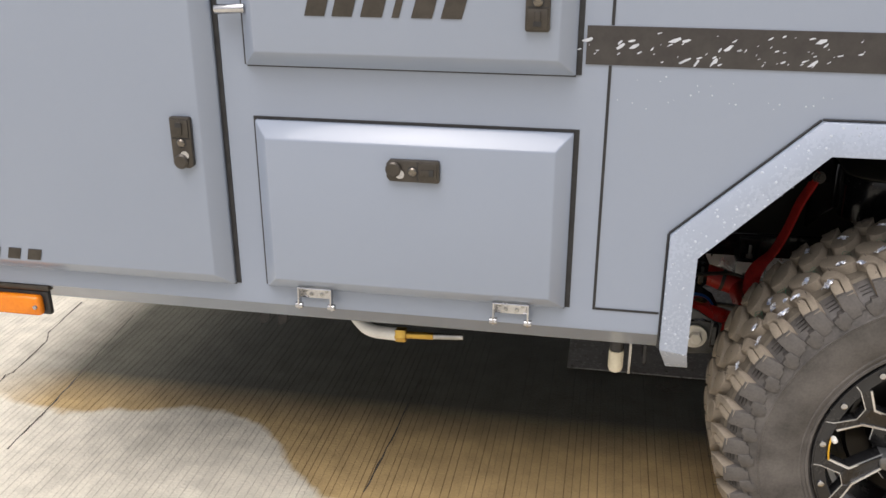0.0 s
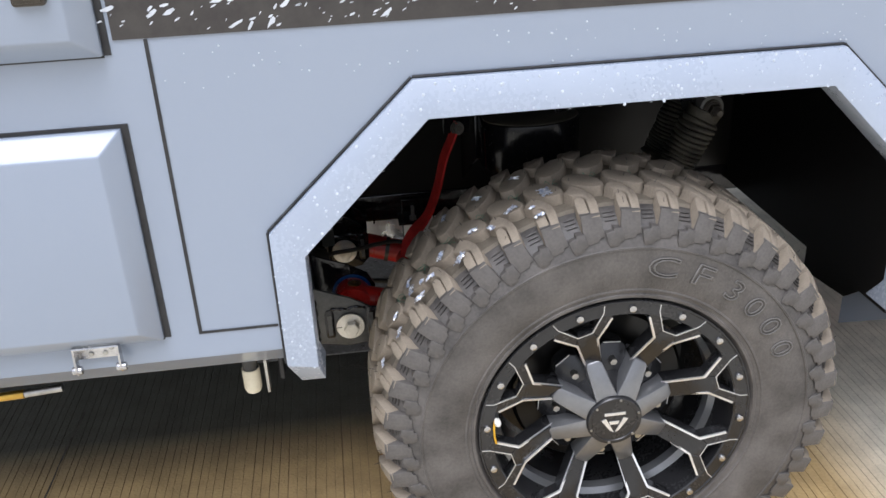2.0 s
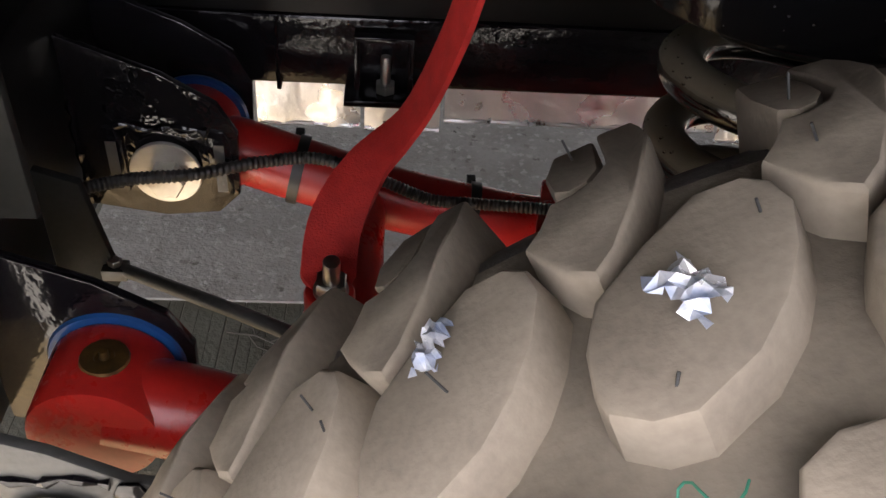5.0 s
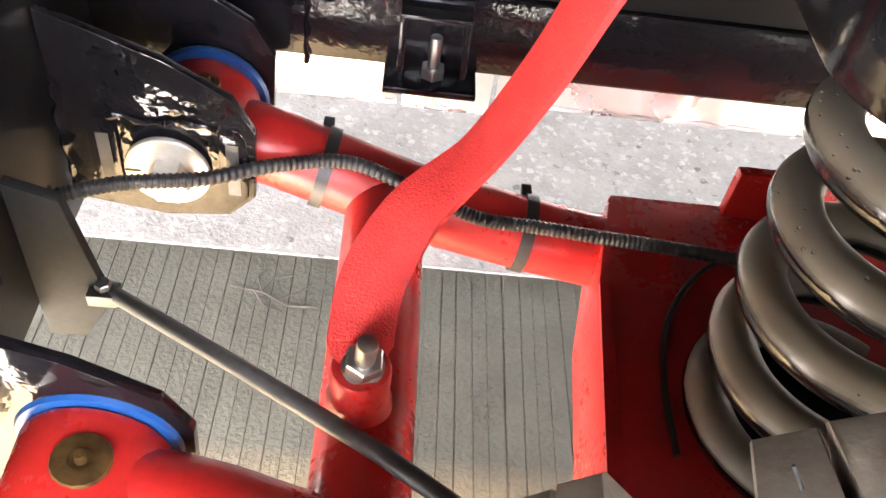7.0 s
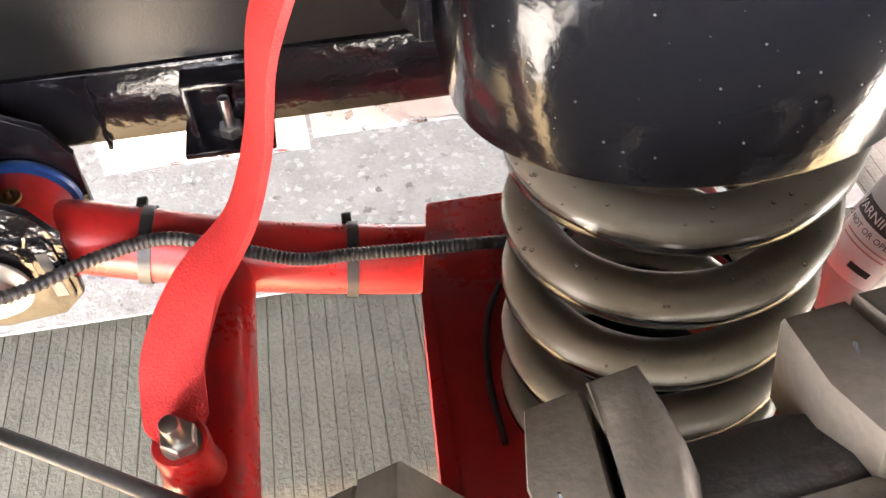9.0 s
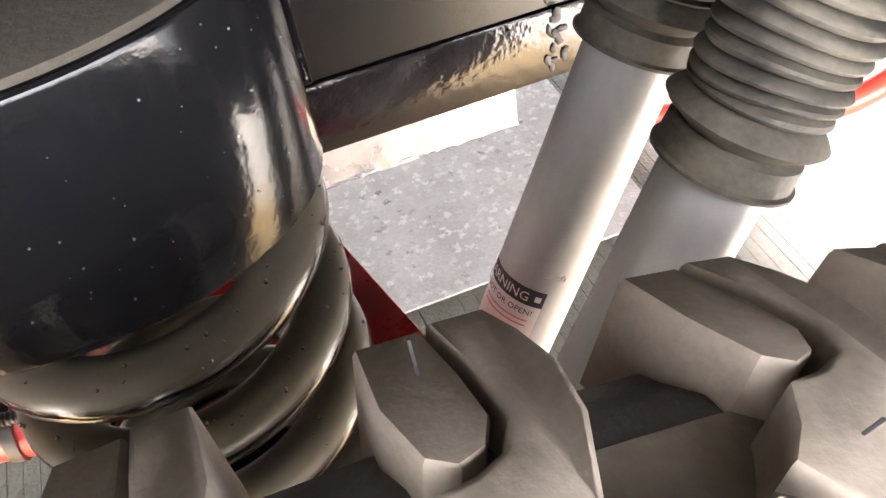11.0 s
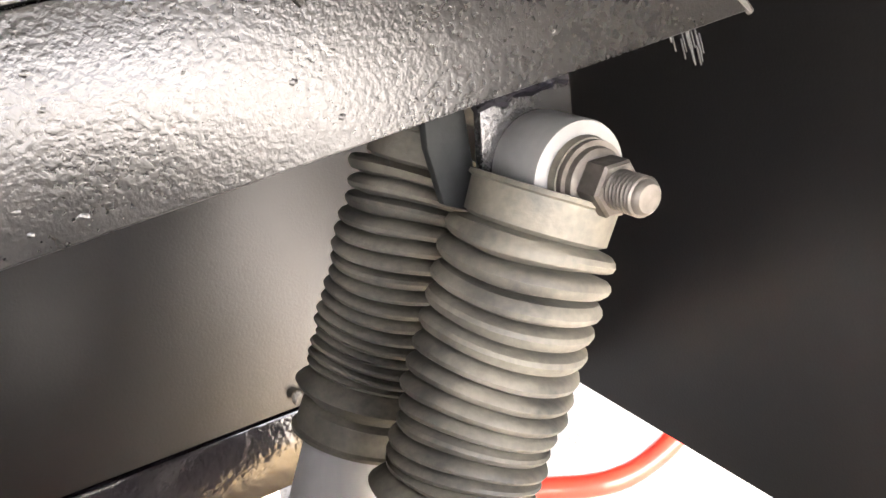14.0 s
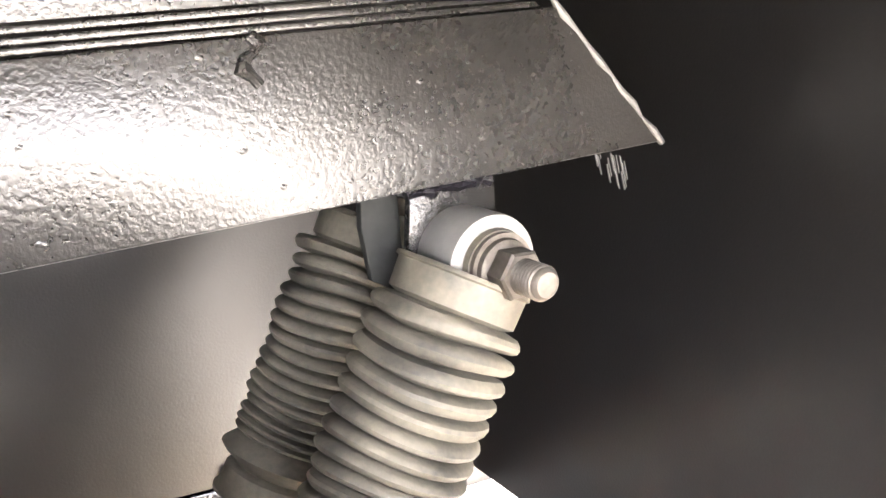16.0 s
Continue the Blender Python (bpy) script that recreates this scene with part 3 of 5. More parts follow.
def stripe_and_seams():
    st = part("stripe", prism([(-0.674, 1.070), (X1 - 0.01, 1.064), (X1 - 0.01, 1.124), (-0.674, 1.131)], -0.002, 0.001), STRIPE, trailer, "dark vinyl stripe with chipped white flecks")
    rng = random.Random(5)
    bm = bmesh.new()
    for _ in range(95):
        cx = -0.46 + rng.gauss(0, 0.16) if rng.random() < 0.65 else rng.uniform(-0.66, 0.4)
        cz = rng.uniform(1.074, 1.122)
        r, lean = rng.choice((0.0012, 0.002, 0.003, 0.006)), rng.uniform(0.5, 1.4)
        k = rng.randint(5, 8)
        ring = []
        for i in range(k):
            t = 2 * math.pi * i / k
            rr = r * rng.uniform(0.5, 1.2)
            a, b = rr * math.cos(t) * 0.55, rr * math.sin(t) * 1.7
            ring.append(bm.verts.new((cx + a * math.cos(lean) + b * math.sin(lean), -0.0026, min(1.123, max(1.068, cz - a * math.sin(lean) + b * math.cos(lean))))))
        bm.faces.new(ring)
    part("chipped_film", bm, CHIP, st, "pale chipped flecks")["kind"] = "stuff"
    bm = bmesh.new()
    for a, b, c, d in ((-0.637, -0.632, 0.638, 1.069), (-0.637, -0.632, 1.132, 2.0), (-0.632, -0.522, 0.638, 0.6425)):
        v = [bm.verts.new(q) for q in ((a, -0.0012, c), (b, -0.0012, c), (b, -0.0012, d), (a, -0.0012, d))]
        bm.faces.new(v)
    part("panel_seam", bm, SEAL, trailer, "black sealed panel seam")


stripe_and_seams()


def rain_drops():
    """Beads of rain on the arch flare and the wall round it."""
    rng = random.Random(11)
    bm = bmesh.new()

    def drop(c, n, r):
        n = n.normalized()
        u, v, _ = frame_for(n)
        top = bm.verts.new(c + n * r * 0.5)
        sag = Vector((0, 0, -0.4 * r))
        r1 = [bm.verts.new(c + n * r * 0.32 + (u * math.cos(t) + v * math.sin(t)) * r * 0.7 + sag * 0.4) for t in (math.pi / 4 * k for k in range(8))]
        r2 = [bm.verts.new(c + (u * math.cos(t) + v * math.sin(t)) * r + sag) for t in (math.pi / 4 * k for k in range(8))]
        for k in range(8):
            j = (k + 1) % 8
            bm.faces.new((top, r1[k], r1[j]))
            bm.faces.new((r1[k], r2[k], r2[j], r1[j]))
    for k in range(1, 6):
        o0, o1, i0, i1 = (Vector(p) for p in (ARCH_OUT[k], ARCH_OUT[k + 1], ARCH_IN[k], ARCH_IN[k + 1]))
        many = int(((o1 - o0).length) * (260 if k == 3 else 220))
        for _ in range(many):
            s, w = rng.random(), rng.random()
            o, i = o0.lerp(o1, s), i0.lerp(i1, s)
            p = o.lerp(i, w)
            c = Vector((p.x, -0.0142 - 0.0118 * w, p.y))
            n = Vector((0, -1, 0.24 if k in (2, 3, 4) else 0.05))
            drop(c, n, rng.choice((0.0006, 0.0008, 0.001, 0.0013, 0.0018, 0.0024)))
        if k in (2, 3, 4):
            for _ in range(int((i1 - i0).length * 14)):
                p = i0.lerp(i1, rng.random())
                drop(Vector((p.x, -0.024, p.y - 0.0006)), Vector((0, -0.6, -1)), rng.uniform(0.0012, 0.0024))
    for _ in range(70):
        drop(Vector((rng.uniform(-0.62, 0.4), -0.0005, rng.uniform(1.0, 1.06))), Vector((0, -1, 0)), rng.choice((0.0007, 0.001, 0.0015)))
    me = to_mesh("rain_drops", bm, WATER)
    tagged(new("rain_drops", me), "clear rain drops beading on the wet arch flare", "water drops", kind="stuff")


WATER = mat("water_drop", (0.48, 0.53, 0.61), (0.58, 0.63, 0.70), 0.04, spec=1.0, scale=50)
rain_drops()

# ---- fittings below the sill ----
lamp = thing("marker_lamp", "amber side marker lamp under the trailer sill", "lamp")
part("base", block(-1.86, -1.715, 0.0, 0.012, 0.531, 0.582, 0.003), PLASTIC, lamp)
part("lens", block(-1.855, -1.724, -0.02, 0.0, 0.535, 0.578, 0.008, 3), AMBER, lamp, "amber ribbed lens")
part("screw", lathe([(0.005, 0), (0.004, 0.003)], (-1.734, -0.02, 0.556), (0, -1, 0), 10), CHROME, lamp)
part("bracket", block(-1.86, -1.71, -0.003, 0.05, 0.584, 0.596, 0.002), LATCH, lamp)

gas = thing("gas_fitting", "white plastic pipe with a brass gas fitting under the sill", "pipe fitting")
part("pipe", sweep(smooth_path([(-1.14, 0.14, 0.56), (-1.11, 0.12, 0.525), (-1.075, 0.10, 0.507), (-1.02, 0.10, 0.502)]), 0.013, 14), WHITE_PIPE, gas)
part("nut", hexagon((-1.022, 0.10, 0.502), (1, 0, 0.02), 0.026, 0.022), BRASS, gas)
part("sleeve", rod((-1.0, 0.10, 0.5025), (-0.945, 0.10, 0.505), 0.0075, 14), BRASS, gas)
part("tube", rod((-0.944, 0.10, 0.505), (-0.885, 0.10, 0.509), 0.0065, 14), STEEL, gas)
drain = thing("drain_pipe", "cream capped drain pipe hanging below the sill", "pipe")
part("pipe", rod((-0.586, 0.09, 0.56), (-0.586, 0.09, 0.505), 0.0125, 16), PLASTIC, drain)
part("cap", lathe([(0.0145, 0), (0.0145, 0.036), (0.012, 0.043), (0.006, 0.047)], (-0.586, 0.09, 0.515), (0, 0, -1), 18), CREAM, drain, "cream plastic cap")
part("tab", block(-0.563, -0.558, 0.08, 0.1, 0.47, 0.56, 0.001), STEEL, drain)
tabs = thing("sill_tabs", "black steel tabs hanging below the sill", "bracket")
for x in (-1.30, -1.262):
    part("tab", prism([(x, 0.55), (x + 0.025, 0.55), (x + 0.018, 0.52), (x, 0.508)], 0.08, 0.085), GLOSS_BLACK, tabs)
tab2 = thing("sill_tab", "black steel tab hanging below the sill", "bracket")
part("tab", block(-0.538, -0.531, 0.07, 0.1, 0.50, 0.56, 0.001), GLOSS_BLACK, tab2)

# ---- chassis ----
ARM_AT = (-0.026, -0.009, 0.036)  # seat of the arm, its brackets and wiring in the chassis
PIVOT_AT = (-0.024, -0.020, 0.015)

rail = thing("chassis_rail", "gloss black steel chassis rail along the underbody", "chassis")
part("rail", block(X0, X1, 0.680, 0.725, 0.504, 0.570, 0.004), GLOSS_BLACK, rail)
part("weld_bead", sweep([Vector((-0.360 + 0.001 * math.sin(k * 2.1), 0.6785, 0.50 + 0.0068 * k)) for k in range(11)], lambda i: 0.002 + 0.0007 * math.sin(i * 1.9), 8), GLOSS_BLACK, rail)


def overspray(parent):
    rng = random.Random(8)
    bm = bmesh.new()
    for _ in range(22):
        x, z = rng.uniform(0.286, 0.303), rng.uniform(0.515, 0.585)
        c = Vector((x, 0.679, z))
        s = rng.uniform(0.002, 0.006)
        bmesh.ops.create_icosphere(bm, subdivisions=1, radius=s, matrix=Matrix.Translation(c) @ Matrix.Diagonal((rng.uniform(0.5, 1.3), 0.35, rng.uniform(0.6, 1.6), 1)))
    part("sealant_smear", bm, SEAL, parent, "thick black sealant smear")["kind"] = "stuff"


overspray(rail)


def foil_strip():
    rng = random.Random(4)
    for a, b, z0 in ((-0.390, -0.290, 0.430), (-0.286, -0.212, 0.428), (-0.208, 0.064, 0.440), (0.068, 0.276, 0.428)):
        f = thing("foil_insulation", "crinkled silver foil insulation strip under the chassis rail", "insulation", "foil strips under the rail")
        bm = bmesh.new()
        n = max(4, int((b - a) / 0.012))
        cols = []
        for k in range(n + 1):
            x = a + (b - a) * k / n
            w = rng.uniform(-0.0018, 0.0018)
            cols.append([bm.verts.new((x, 0.731 + w * (1 - s) + 0.004 * s * s, z0 + (0.504 - z0) * s + (rng.uniform(-0.0015, 0.0015) if s == 0 else 0))) for s in (0, 0.33, 0.66, 1.0)])
        for p, q in zip(cols, cols[1:]):
            for s in range(3):
                bm.faces.new((p[s], q[s], q[s + 1], p[s + 1]))
        bmesh.ops.solidify(bm, geom=bm.faces[:], thickness=0.002)
        part("sheet", bm, FOIL, f)
        part("hem", sweep([Vector((a + (b - a) * k / n, 0.7315 + rng.uniform(-0.001, 0.001), z0 + 0.001)) for k in range(n + 1)], 0.0022, 6), FOIL, f)


foil_strip()

stud = thing("stud_bracket", "small black steel bracket with a zinc stud on the chassis rail", "bracket", at=(-0.030, -0.012, 0.050))
part("frame", prism([(-0.263, 0.512), (-0.263, 0.455), (-0.258, 0.455), (-0.258, 0.507), (-0.217, 0.507), (-0.217, 0.455), (-0.212, 0.455), (-0.212, 0.512)], 0.672, 0.6985, bev=0.001), GLOSS_BLACK, stud)
part("base", block(-0.272, -0.203, 0.665, 0.70, 0.449, 0.455, 0.001), GLOSS_BLACK, stud)
part("stud", rod((-0.236, 0.683, 0.455), (-0.236, 0.683, 0.490), 0.0045, 12, bev=0.001), STEEL, stud)
part("nut", hexagon((-0.236, 0.683, 0.4555), (0, 0, 1), 0.016, 0.009), STEEL, stud)

# ---- damper beam ----
beam = thing("damper_beam", "gloss black orange-peel steel beam above the dampers", "beam", at=(-0.014, -0.006, -0.013))


def low_z(x):
    return 0.836 + 0.091 * x


def top_z(x):
    return 0.915 + 0.095 * x


part("web", prism([(0.03, low_z(0.03)), (0.482, low_z(0.482)), (0.403, top_z(0.403)), (0.03, top_z(0.03))], 0.408, 0.416, bev=0.0015), ROUGH_BLACK, beam)
part("flange", prism([(0.03, low_z(0.03) - 0.002), (0.482, low_z(0.482) - 0.002), (0.482, low_z(0.482) + 0.002), (0.03, low_z(0.03) + 0.002)], 0.417, 0.49), ROUGH_BLACK, beam)
for k, (dz, y) in enumerate(((0.001, 0.4092), (0.0045, 0.4112), (0.0085, 0.4096))):
    part("seam_ridge", prism([(0.03, top_z(0.03) + dz), (0.391 - 0.004 * k, top_z(0.391) + dz), (0.387 - 0.004 * k, top_z(0.387) + dz + 0.0028), (0.03, top_z(0.03) + dz + 0.0028)], y, 0.416, bev=0.0007), ROUGH_BLACK, beam)
part("upper_plate", prism([(0.03, top_z(0.03) + 0.013), (0.377, top_z(0.377) + 0.013), (0.323, 1.019), (0.03, 1.019)], 0.414, 0.42), ROUGH_BLACK, beam)
part("end_weld", sweep([Vector((0.482 - 0.0085 * k + 0.001 * math.sin(k * 2.7), 0.409, 0.879 + 0.0078 * k)) for k in range(11)], lambda i: 0.0020 + 0.0008 * math.sin(i * 2.3), 8), GREY_PLATE, beam)
part("lower_weld", sweep([Vector((0.315 + 0.005 * k, 0.4155, low_z(0.315 + 0.005 * k) - 0.003 + 0.001 * math.sin(k * 1.7))) for k in range(11)], lambda i: 0.003 + 0.0012 * math.sin(i * 2.6), 8), GLOSS_BLACK, beam)


def runs_and_warts():
    rng = random.Random(21)
    bm = bmesh.new()
    for _ in range(30):
        x = rng.uniform(0.06, 0.44)
        z = rng.uniform(low_z(x) + 0.006, top_z(x) - 0.006)
        bmesh.ops.create_icosphere(bm, subdivisions=1, radius=rng.uniform(0.0006, 0.0016), matrix=Matrix.Translation((x, 0.408, z)) @ Matrix.Diagonal((rng.uniform(0.8, 2), 0.35, 1, 1)))
    sweep([Vector((0.236 + 0.004 * math.sin(k * 1.3), 0.4085, 0.938 - 0.0035 * k)) for k in range(7)], lambda i: 0.0034 + 0.0012 * math.sin(i * 2), 8, bm)
    part("paint_runs", bm, ROUGH_BLACK, beam, "dried paint runs and warts")
    bm = bmesh.new()
    for k in range(18):
        x = 0.484 + rng.uniform(0, 0.03)
        z = 0.877 - (x - 0.484) * 0.6 - rng.uniform(0, 0.012)
        sweep([Vector((x, 0.47, z)), Vector((x + 0.001, 0.469, z - 0.006)), Vector((x + 0.003, 0.469, z - 0.012))], 0.0006, 6, bm)
    part("frayed_threads", bm, SEAL, beam, "frayed dark threads")["kind"] = "stuff"


runs_and_warts()

# ---- spring tower ----
tower = thing("spring_tower", "gloss black spring tower with a dusty top", "spring mount")
TX, TY, TR = -0.036, 0.408, 0.100


def u_outline(r, back=0.68):
    front = r - 0.028
    bow = [(math.copysign(abs(math.cos(t)), math.cos(t)), math.sin(t)) for t in (math.pi * k / 32 for k in range(33))]
    return [(TX - r, back)] + [(TX - r * c, TY - front * w) for c, w in bow] + [(TX + r, back)]


part("cup", prism(u_outline(TR), 0.724, 0.822, "z", 0.002), TOWER_BLACK, tower)
part("cap", prism(u_outline(TR - 0.003), 0.8225, 0.826, "z", 0.001), DUST, tower, "tan road dust on the cap")
part("gusset", prism([(0.44, 0.730), (0.675, 0.60), (0.675, 0.99), (0.52, 0.99), (0.45, 0.83)], TX + TR + 0.001, TX + TR + 0.007, "x", 0.001), GLOSS_BLACK, tower)
part("gusset", prism([(0.44, 0.730), (0.675, 0.60), (0.675, 0.84), (0.45, 0.83)], TX - TR - 0.007, TX - TR - 0.001, "x", 0.001), GLOSS_BLACK, tower)


def cap_flecks():
    rng = random.Random(2)
    bm = bmesh.new()
    for _ in range(120):
        x, y = u_outline(TR + 0.0003)[rng.randint(4, 30)]
        p = Vector((x + rng.uniform(-0.003, 0.003), y, rng.uniform(0.728, 0.816)))
        bmesh.ops.create_icosphere(bm, subdivisions=1, radius=rng.choice((0.0002, 0.0003, 0.0005)), matrix=Matrix.Translation(p))
    part("dried_splash", bm, EYE, tower, "pale specks of dried splash")["kind"] = "stuff"


cap_flecks()

spring = thing("coil_spring", "dusty black steel coil spring", "spring")
SX, SY, SR, SW = -0.022, 0.415, 0.0715, 0.0134
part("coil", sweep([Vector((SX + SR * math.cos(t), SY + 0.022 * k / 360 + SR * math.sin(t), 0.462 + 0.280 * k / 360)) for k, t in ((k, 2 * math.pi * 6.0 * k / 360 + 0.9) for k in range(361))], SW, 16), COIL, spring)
def coil_beads():
    rng = random.Random(33)
    bm = bmesh.new()
    for _ in range(170):
        k = rng.uniform(150, 359)
        t = 2 * math.pi * 6.0 * k / 360 + 0.9
        out = Vector((math.cos(t), math.sin(t), 0))
        lean = rng.uniform(0.35, 1.5)
        p = Vector((SX, SY + 0.022 * k / 360, 0.462 + 0.280 * k / 360)) + out * SR + (out * math.cos(lean) + Vector((0, 0, 1)) * math.sin(lean)) * SW
        bmesh.ops.create_icosphere(bm, subdivisions=1, radius=rng.choice((0.0006, 0.0009, 0.0013)), matrix=Matrix.Translation(p))
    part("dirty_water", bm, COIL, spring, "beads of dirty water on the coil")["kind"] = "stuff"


coil_beads()
part("seat", lathe([(0.086, 0), (0.086, 0.010), (0.05, 0.016), (0.045, 0.016)], (SX, SY, 0.4465), (0, 0, 1), 40), GLOSS_BLACK, spring)

# ---- dampers ----
DAMPER_AT = (0.010, 0.012, -0.010)


def ribbed_boot(start, end, ribs, r_in, r_out, seed):
    """Pleats of uneven depth between two plain cuffs."""
    rng = random.Random(seed)
    prof = [(r_in + 0.0035, start), (r_in + 0.0068, start + 0.0004), (r_in + 0.0070, start + 0.0022), (r_in + 0.0048, start + 0.0034), (r_in + 0.0042, start + 0.016), (r_in - 0.0008, start + 0.0185)]
    h = start + 0.0185
    first = 0.018
    prof += [(r_in + 0.003, h + 0.003), (r_out - 0.0012, h + first * 0.36), (r_out + 0.0012, h + first * 0.5), (r_out - 0.0006, h + first * 0.62), (r_in + 0.004, h + first * 0.9)]
    h += first
    left = end - 0.019 - h
    total = sum(0.7 + 0.6 * j / ribs for j in range(ribs))
    for k in range(ribs):
        step = left * (0.7 + 0.6 * k / ribs) / total
        ro = r_out - 0.0026 + 0.0036 * k / ribs + rng.uniform(-0.0016, 0.0010)
        mid = 0.5 + rng.uniform(-0.06, 0.06)
        prof += [(r_in - 0.0014, h), (r_in + 0.0020, h + 0.07 * step), (ro - 0.0028, h + 0.14 * step), (ro - 0.0008, h + (mid - 0.2) * step), (ro, h + mid * step), (ro - 0.0008, h + (mid + 0.2) * step), (ro - 0.0030, h + 0.86 * step), (r_in + 0.0020, h + 0.94 * step)]
        h += step
    prof += [(r_in - 0.0010, h), (r_in + 0.0030, h + 0.002), (r_in + 0.0036, end - 0.002), (r_in + 0.0054, end - 0.001), (r_in + 0.005, end + 0.001), (r_in + 0.001, end + 0.0012)]
    return prof


def letters(text, size, extrude, m, parent, name="lettering"):
    cu = bpy.data.curves.new(name, "FONT")
    cu.body, cu.size, cu.extrude, cu.align_x, cu.resolution_u = text, size, extrude, "CENTER", 2
    tmp = bpy.data.objects.new(name, cu)
    scene.collection.objects.link(tmp)
    me = bpy.data.meshes.new_from_object(tmp.evaluated_get(bpy.context.evaluated_depsgraph_get()))
    bpy.data.objects.remove(tmp)
    me.materials.clear()
    me.materials.append(m)
    ob = new(name, me)
    ob.parent = parent
    return ob


def wrap(me, base, axis, front, radius, along):
    """Bends a flat text mesh (x across, y along) round a cylinder."""
    side = axis.cross(front).normalized()
    for v in me.vertices:
        t = v.co.x / radius
        r = radius + v.co.z
        v.co = base + axis * (along + v.co.y) + (front * math.cos(t) + side * math.sin(t)) * r


def damper(foot, head, seed, sticker, start, ribs):
    d = thing("damper", "silver damper with a dusty ribbed rubber boot", "damper", "dampers", at=DAMPER_AT)
    a, top = Vector(foot), Vector(head)
    ax = (top - a).normalized()
    part("tube", lathe([(0.012, -0.006), (0.024, -0.004), (0.0282, 0.004), (0.0285, 0.014), (0.0285, 0.34)], a, ax, 40), ALU, d, "silver painted damper tube")
    part("rod", rod(a + ax * 0.33, a + ax * 0.47, 0.010, 16), CHROME, d)
    bm = lathe(ribbed_boot(start, 0.468, ribs, 0.0305, 0.0402, seed), a, ax, 48, cap=False)
    rng = random.Random(seed + 9)
    for v in bm.verts:
        w = v.co - a
        h = w.dot(ax)
        rad = w - ax * h
        if start + 0.04 < h < 0.445:
            v.co += ax * (0.0016 * math.sin(math.atan2(rad.y, rad.x) * 2 + h * 45 + seed) + 0.0028 * math.sin((h - start) * 22) * rad.x / 0.04)
    part("boot", bm, BOOT, d, "dusty ribbed rubber boot")
    part("lower_eye", rod(a + Vector((-0.012, -0.026, -0.026)), a + Vector((-0.012, 0.026, -0.026)), 0.0225, 28, bev=0.003), RED, d, "red lower eye")
    part("collar", lathe([(0.020, 0), (0.022, 0.003), (0.020, 0.007)], a - ax * 0.014, ax, 28), STEEL, d)
    e = Vector((0.323, top.y, 0.826))
    part("upper_eye", lathe([(0.020, 0), (0.0250, 0.0008), (0.0256, 0.003), (0.0256, 0.030), (0.0250, 0.033), (0.019, 0.033)], e + Vector((0, -0.0165, 0)), (0, 1, 0), 40), EYE, d, "pale grey upper eye")
    part("bush", lathe([(0.019, 0), (0.0185, 0.004), (0.012, 0.0045)], e + Vector((0, -0.017, 0)), (0, -1, 0), 28), BOOT, d)
    if sticker:
        front = (Vector((-0.68, -1, 0.0)) - ax * ax.dot(Vector((-0.68, -1, 0)))).normalized()
        side = ax.cross(front)
        R = 0.0287

        def patch(name, w0, w1, h0, h1, r, m):
            b = bmesh.new()
            n = 10
            v = [[b.verts.new(a + ax * h + (front * math.cos(t) + side * math.sin(t)) * r) for t in ((w0 + (w1 - w0) * k / n) / R for k in range(n + 1))] for h in (h0, h1)]
            for k in range(n):
                b.faces.new((v[0][k], v[0][k + 1], v[1][k + 1], v[1][k]))
            return part(name, b, m, d)
        patch("sticker", -0.043, 0.007, 0.076, 0.130, R + 0.0001, STICKER)["label"] = "white and black warning sticker"
        patch("sticker_band", -0.043, 0.007, 0.117, 0.130, R + 0.0004, SEAL)
        for body, size, h, m, dx in (("WARNING", 0.0098, 0.1200, STICKER, -0.027), ("DO NOT OR OPEN!", 0.0062, 0.1095, SEAL, -0.025)):
            t = letters(body, size, 0.00005, m, d)
            for v in t.data.vertices:
                v.co.x += dx
            wrap(t.data, a, ax, front, R + 0.0007, h)
        patch("band_symbol", 0.0005, 0.0045, 0.1215, 0.1258, R + 0.0007, STICKER)
        for h in (0.104, 0.100):
            patch("print_line", -0.036, 0.001, h, h + 0.0012, R + 0.0004, FADED)
        patch("print_mark", -0.016, 0.000, 0.085, 0.090, R + 0.0004, SEAL)
        t = letters("= 30", 0.008, 0.0004, ALU, d, "embossed_text")
        for v in t.data.vertices:
            v.co.x += 0.008
        wrap(t.data, a, ax, front, R, 0.140)
    return d, a, ax, e


_, _, _, eye_front = damper((0.110, 0.371, 0.398), (0.3215, 0.3825, 0.830), 3, False, 0.290, 13)
damper((0.1255, 0.472, 0.401), (0.3215, 0.4835, 0.830), 5, True, 0.292, 16)

bolt = thing("damper_bolt", "weathered steel bolt and lock nut through the damper eyes", "bolt", at=DAMPER_AT)
bx, bz = eye_front.x, eye_front.z
part("shank", rod((bx, 0.341, bz), (bx, 0.52, bz), 0.0085, 20), STEEL, bolt)
part("washer", lathe([(0.0178, 0), (0.0178, 0.003)], (bx, 0.3612, bz), (0, -1, 0), 28), DULL, bolt)
part("flange", lathe([(0.0155, 0), (0.0150, 0.003), (0.0130, 0.004)], (bx, 0.3582, bz), (0, -1, 0), 28), DULL, bolt)
part("nut", hexagon((bx, 0.3545, bz), (0, -1, 0), 0.0225, 0.013), DULL, bolt)
thread = []
for k in range(7):
    thread += [(0.0078, 0.0022 * k), (0.0088, 0.0022 * k + 0.0008), (0.0088, 0.0022 * k + 0.0012), (0.0078, 0.0022 * k + 0.002)]
part("thread", lathe(thread + [(0.0075, 0.0165), (0.006, 0.018)], (bx, 0.3420, bz), (0, -1, 0), 24), DULL, bolt)
mount = thing("damper_bracket", "gloss black welded damper bracket under the beam", "bracket", at=(-0.010, -0.008, -0.015))
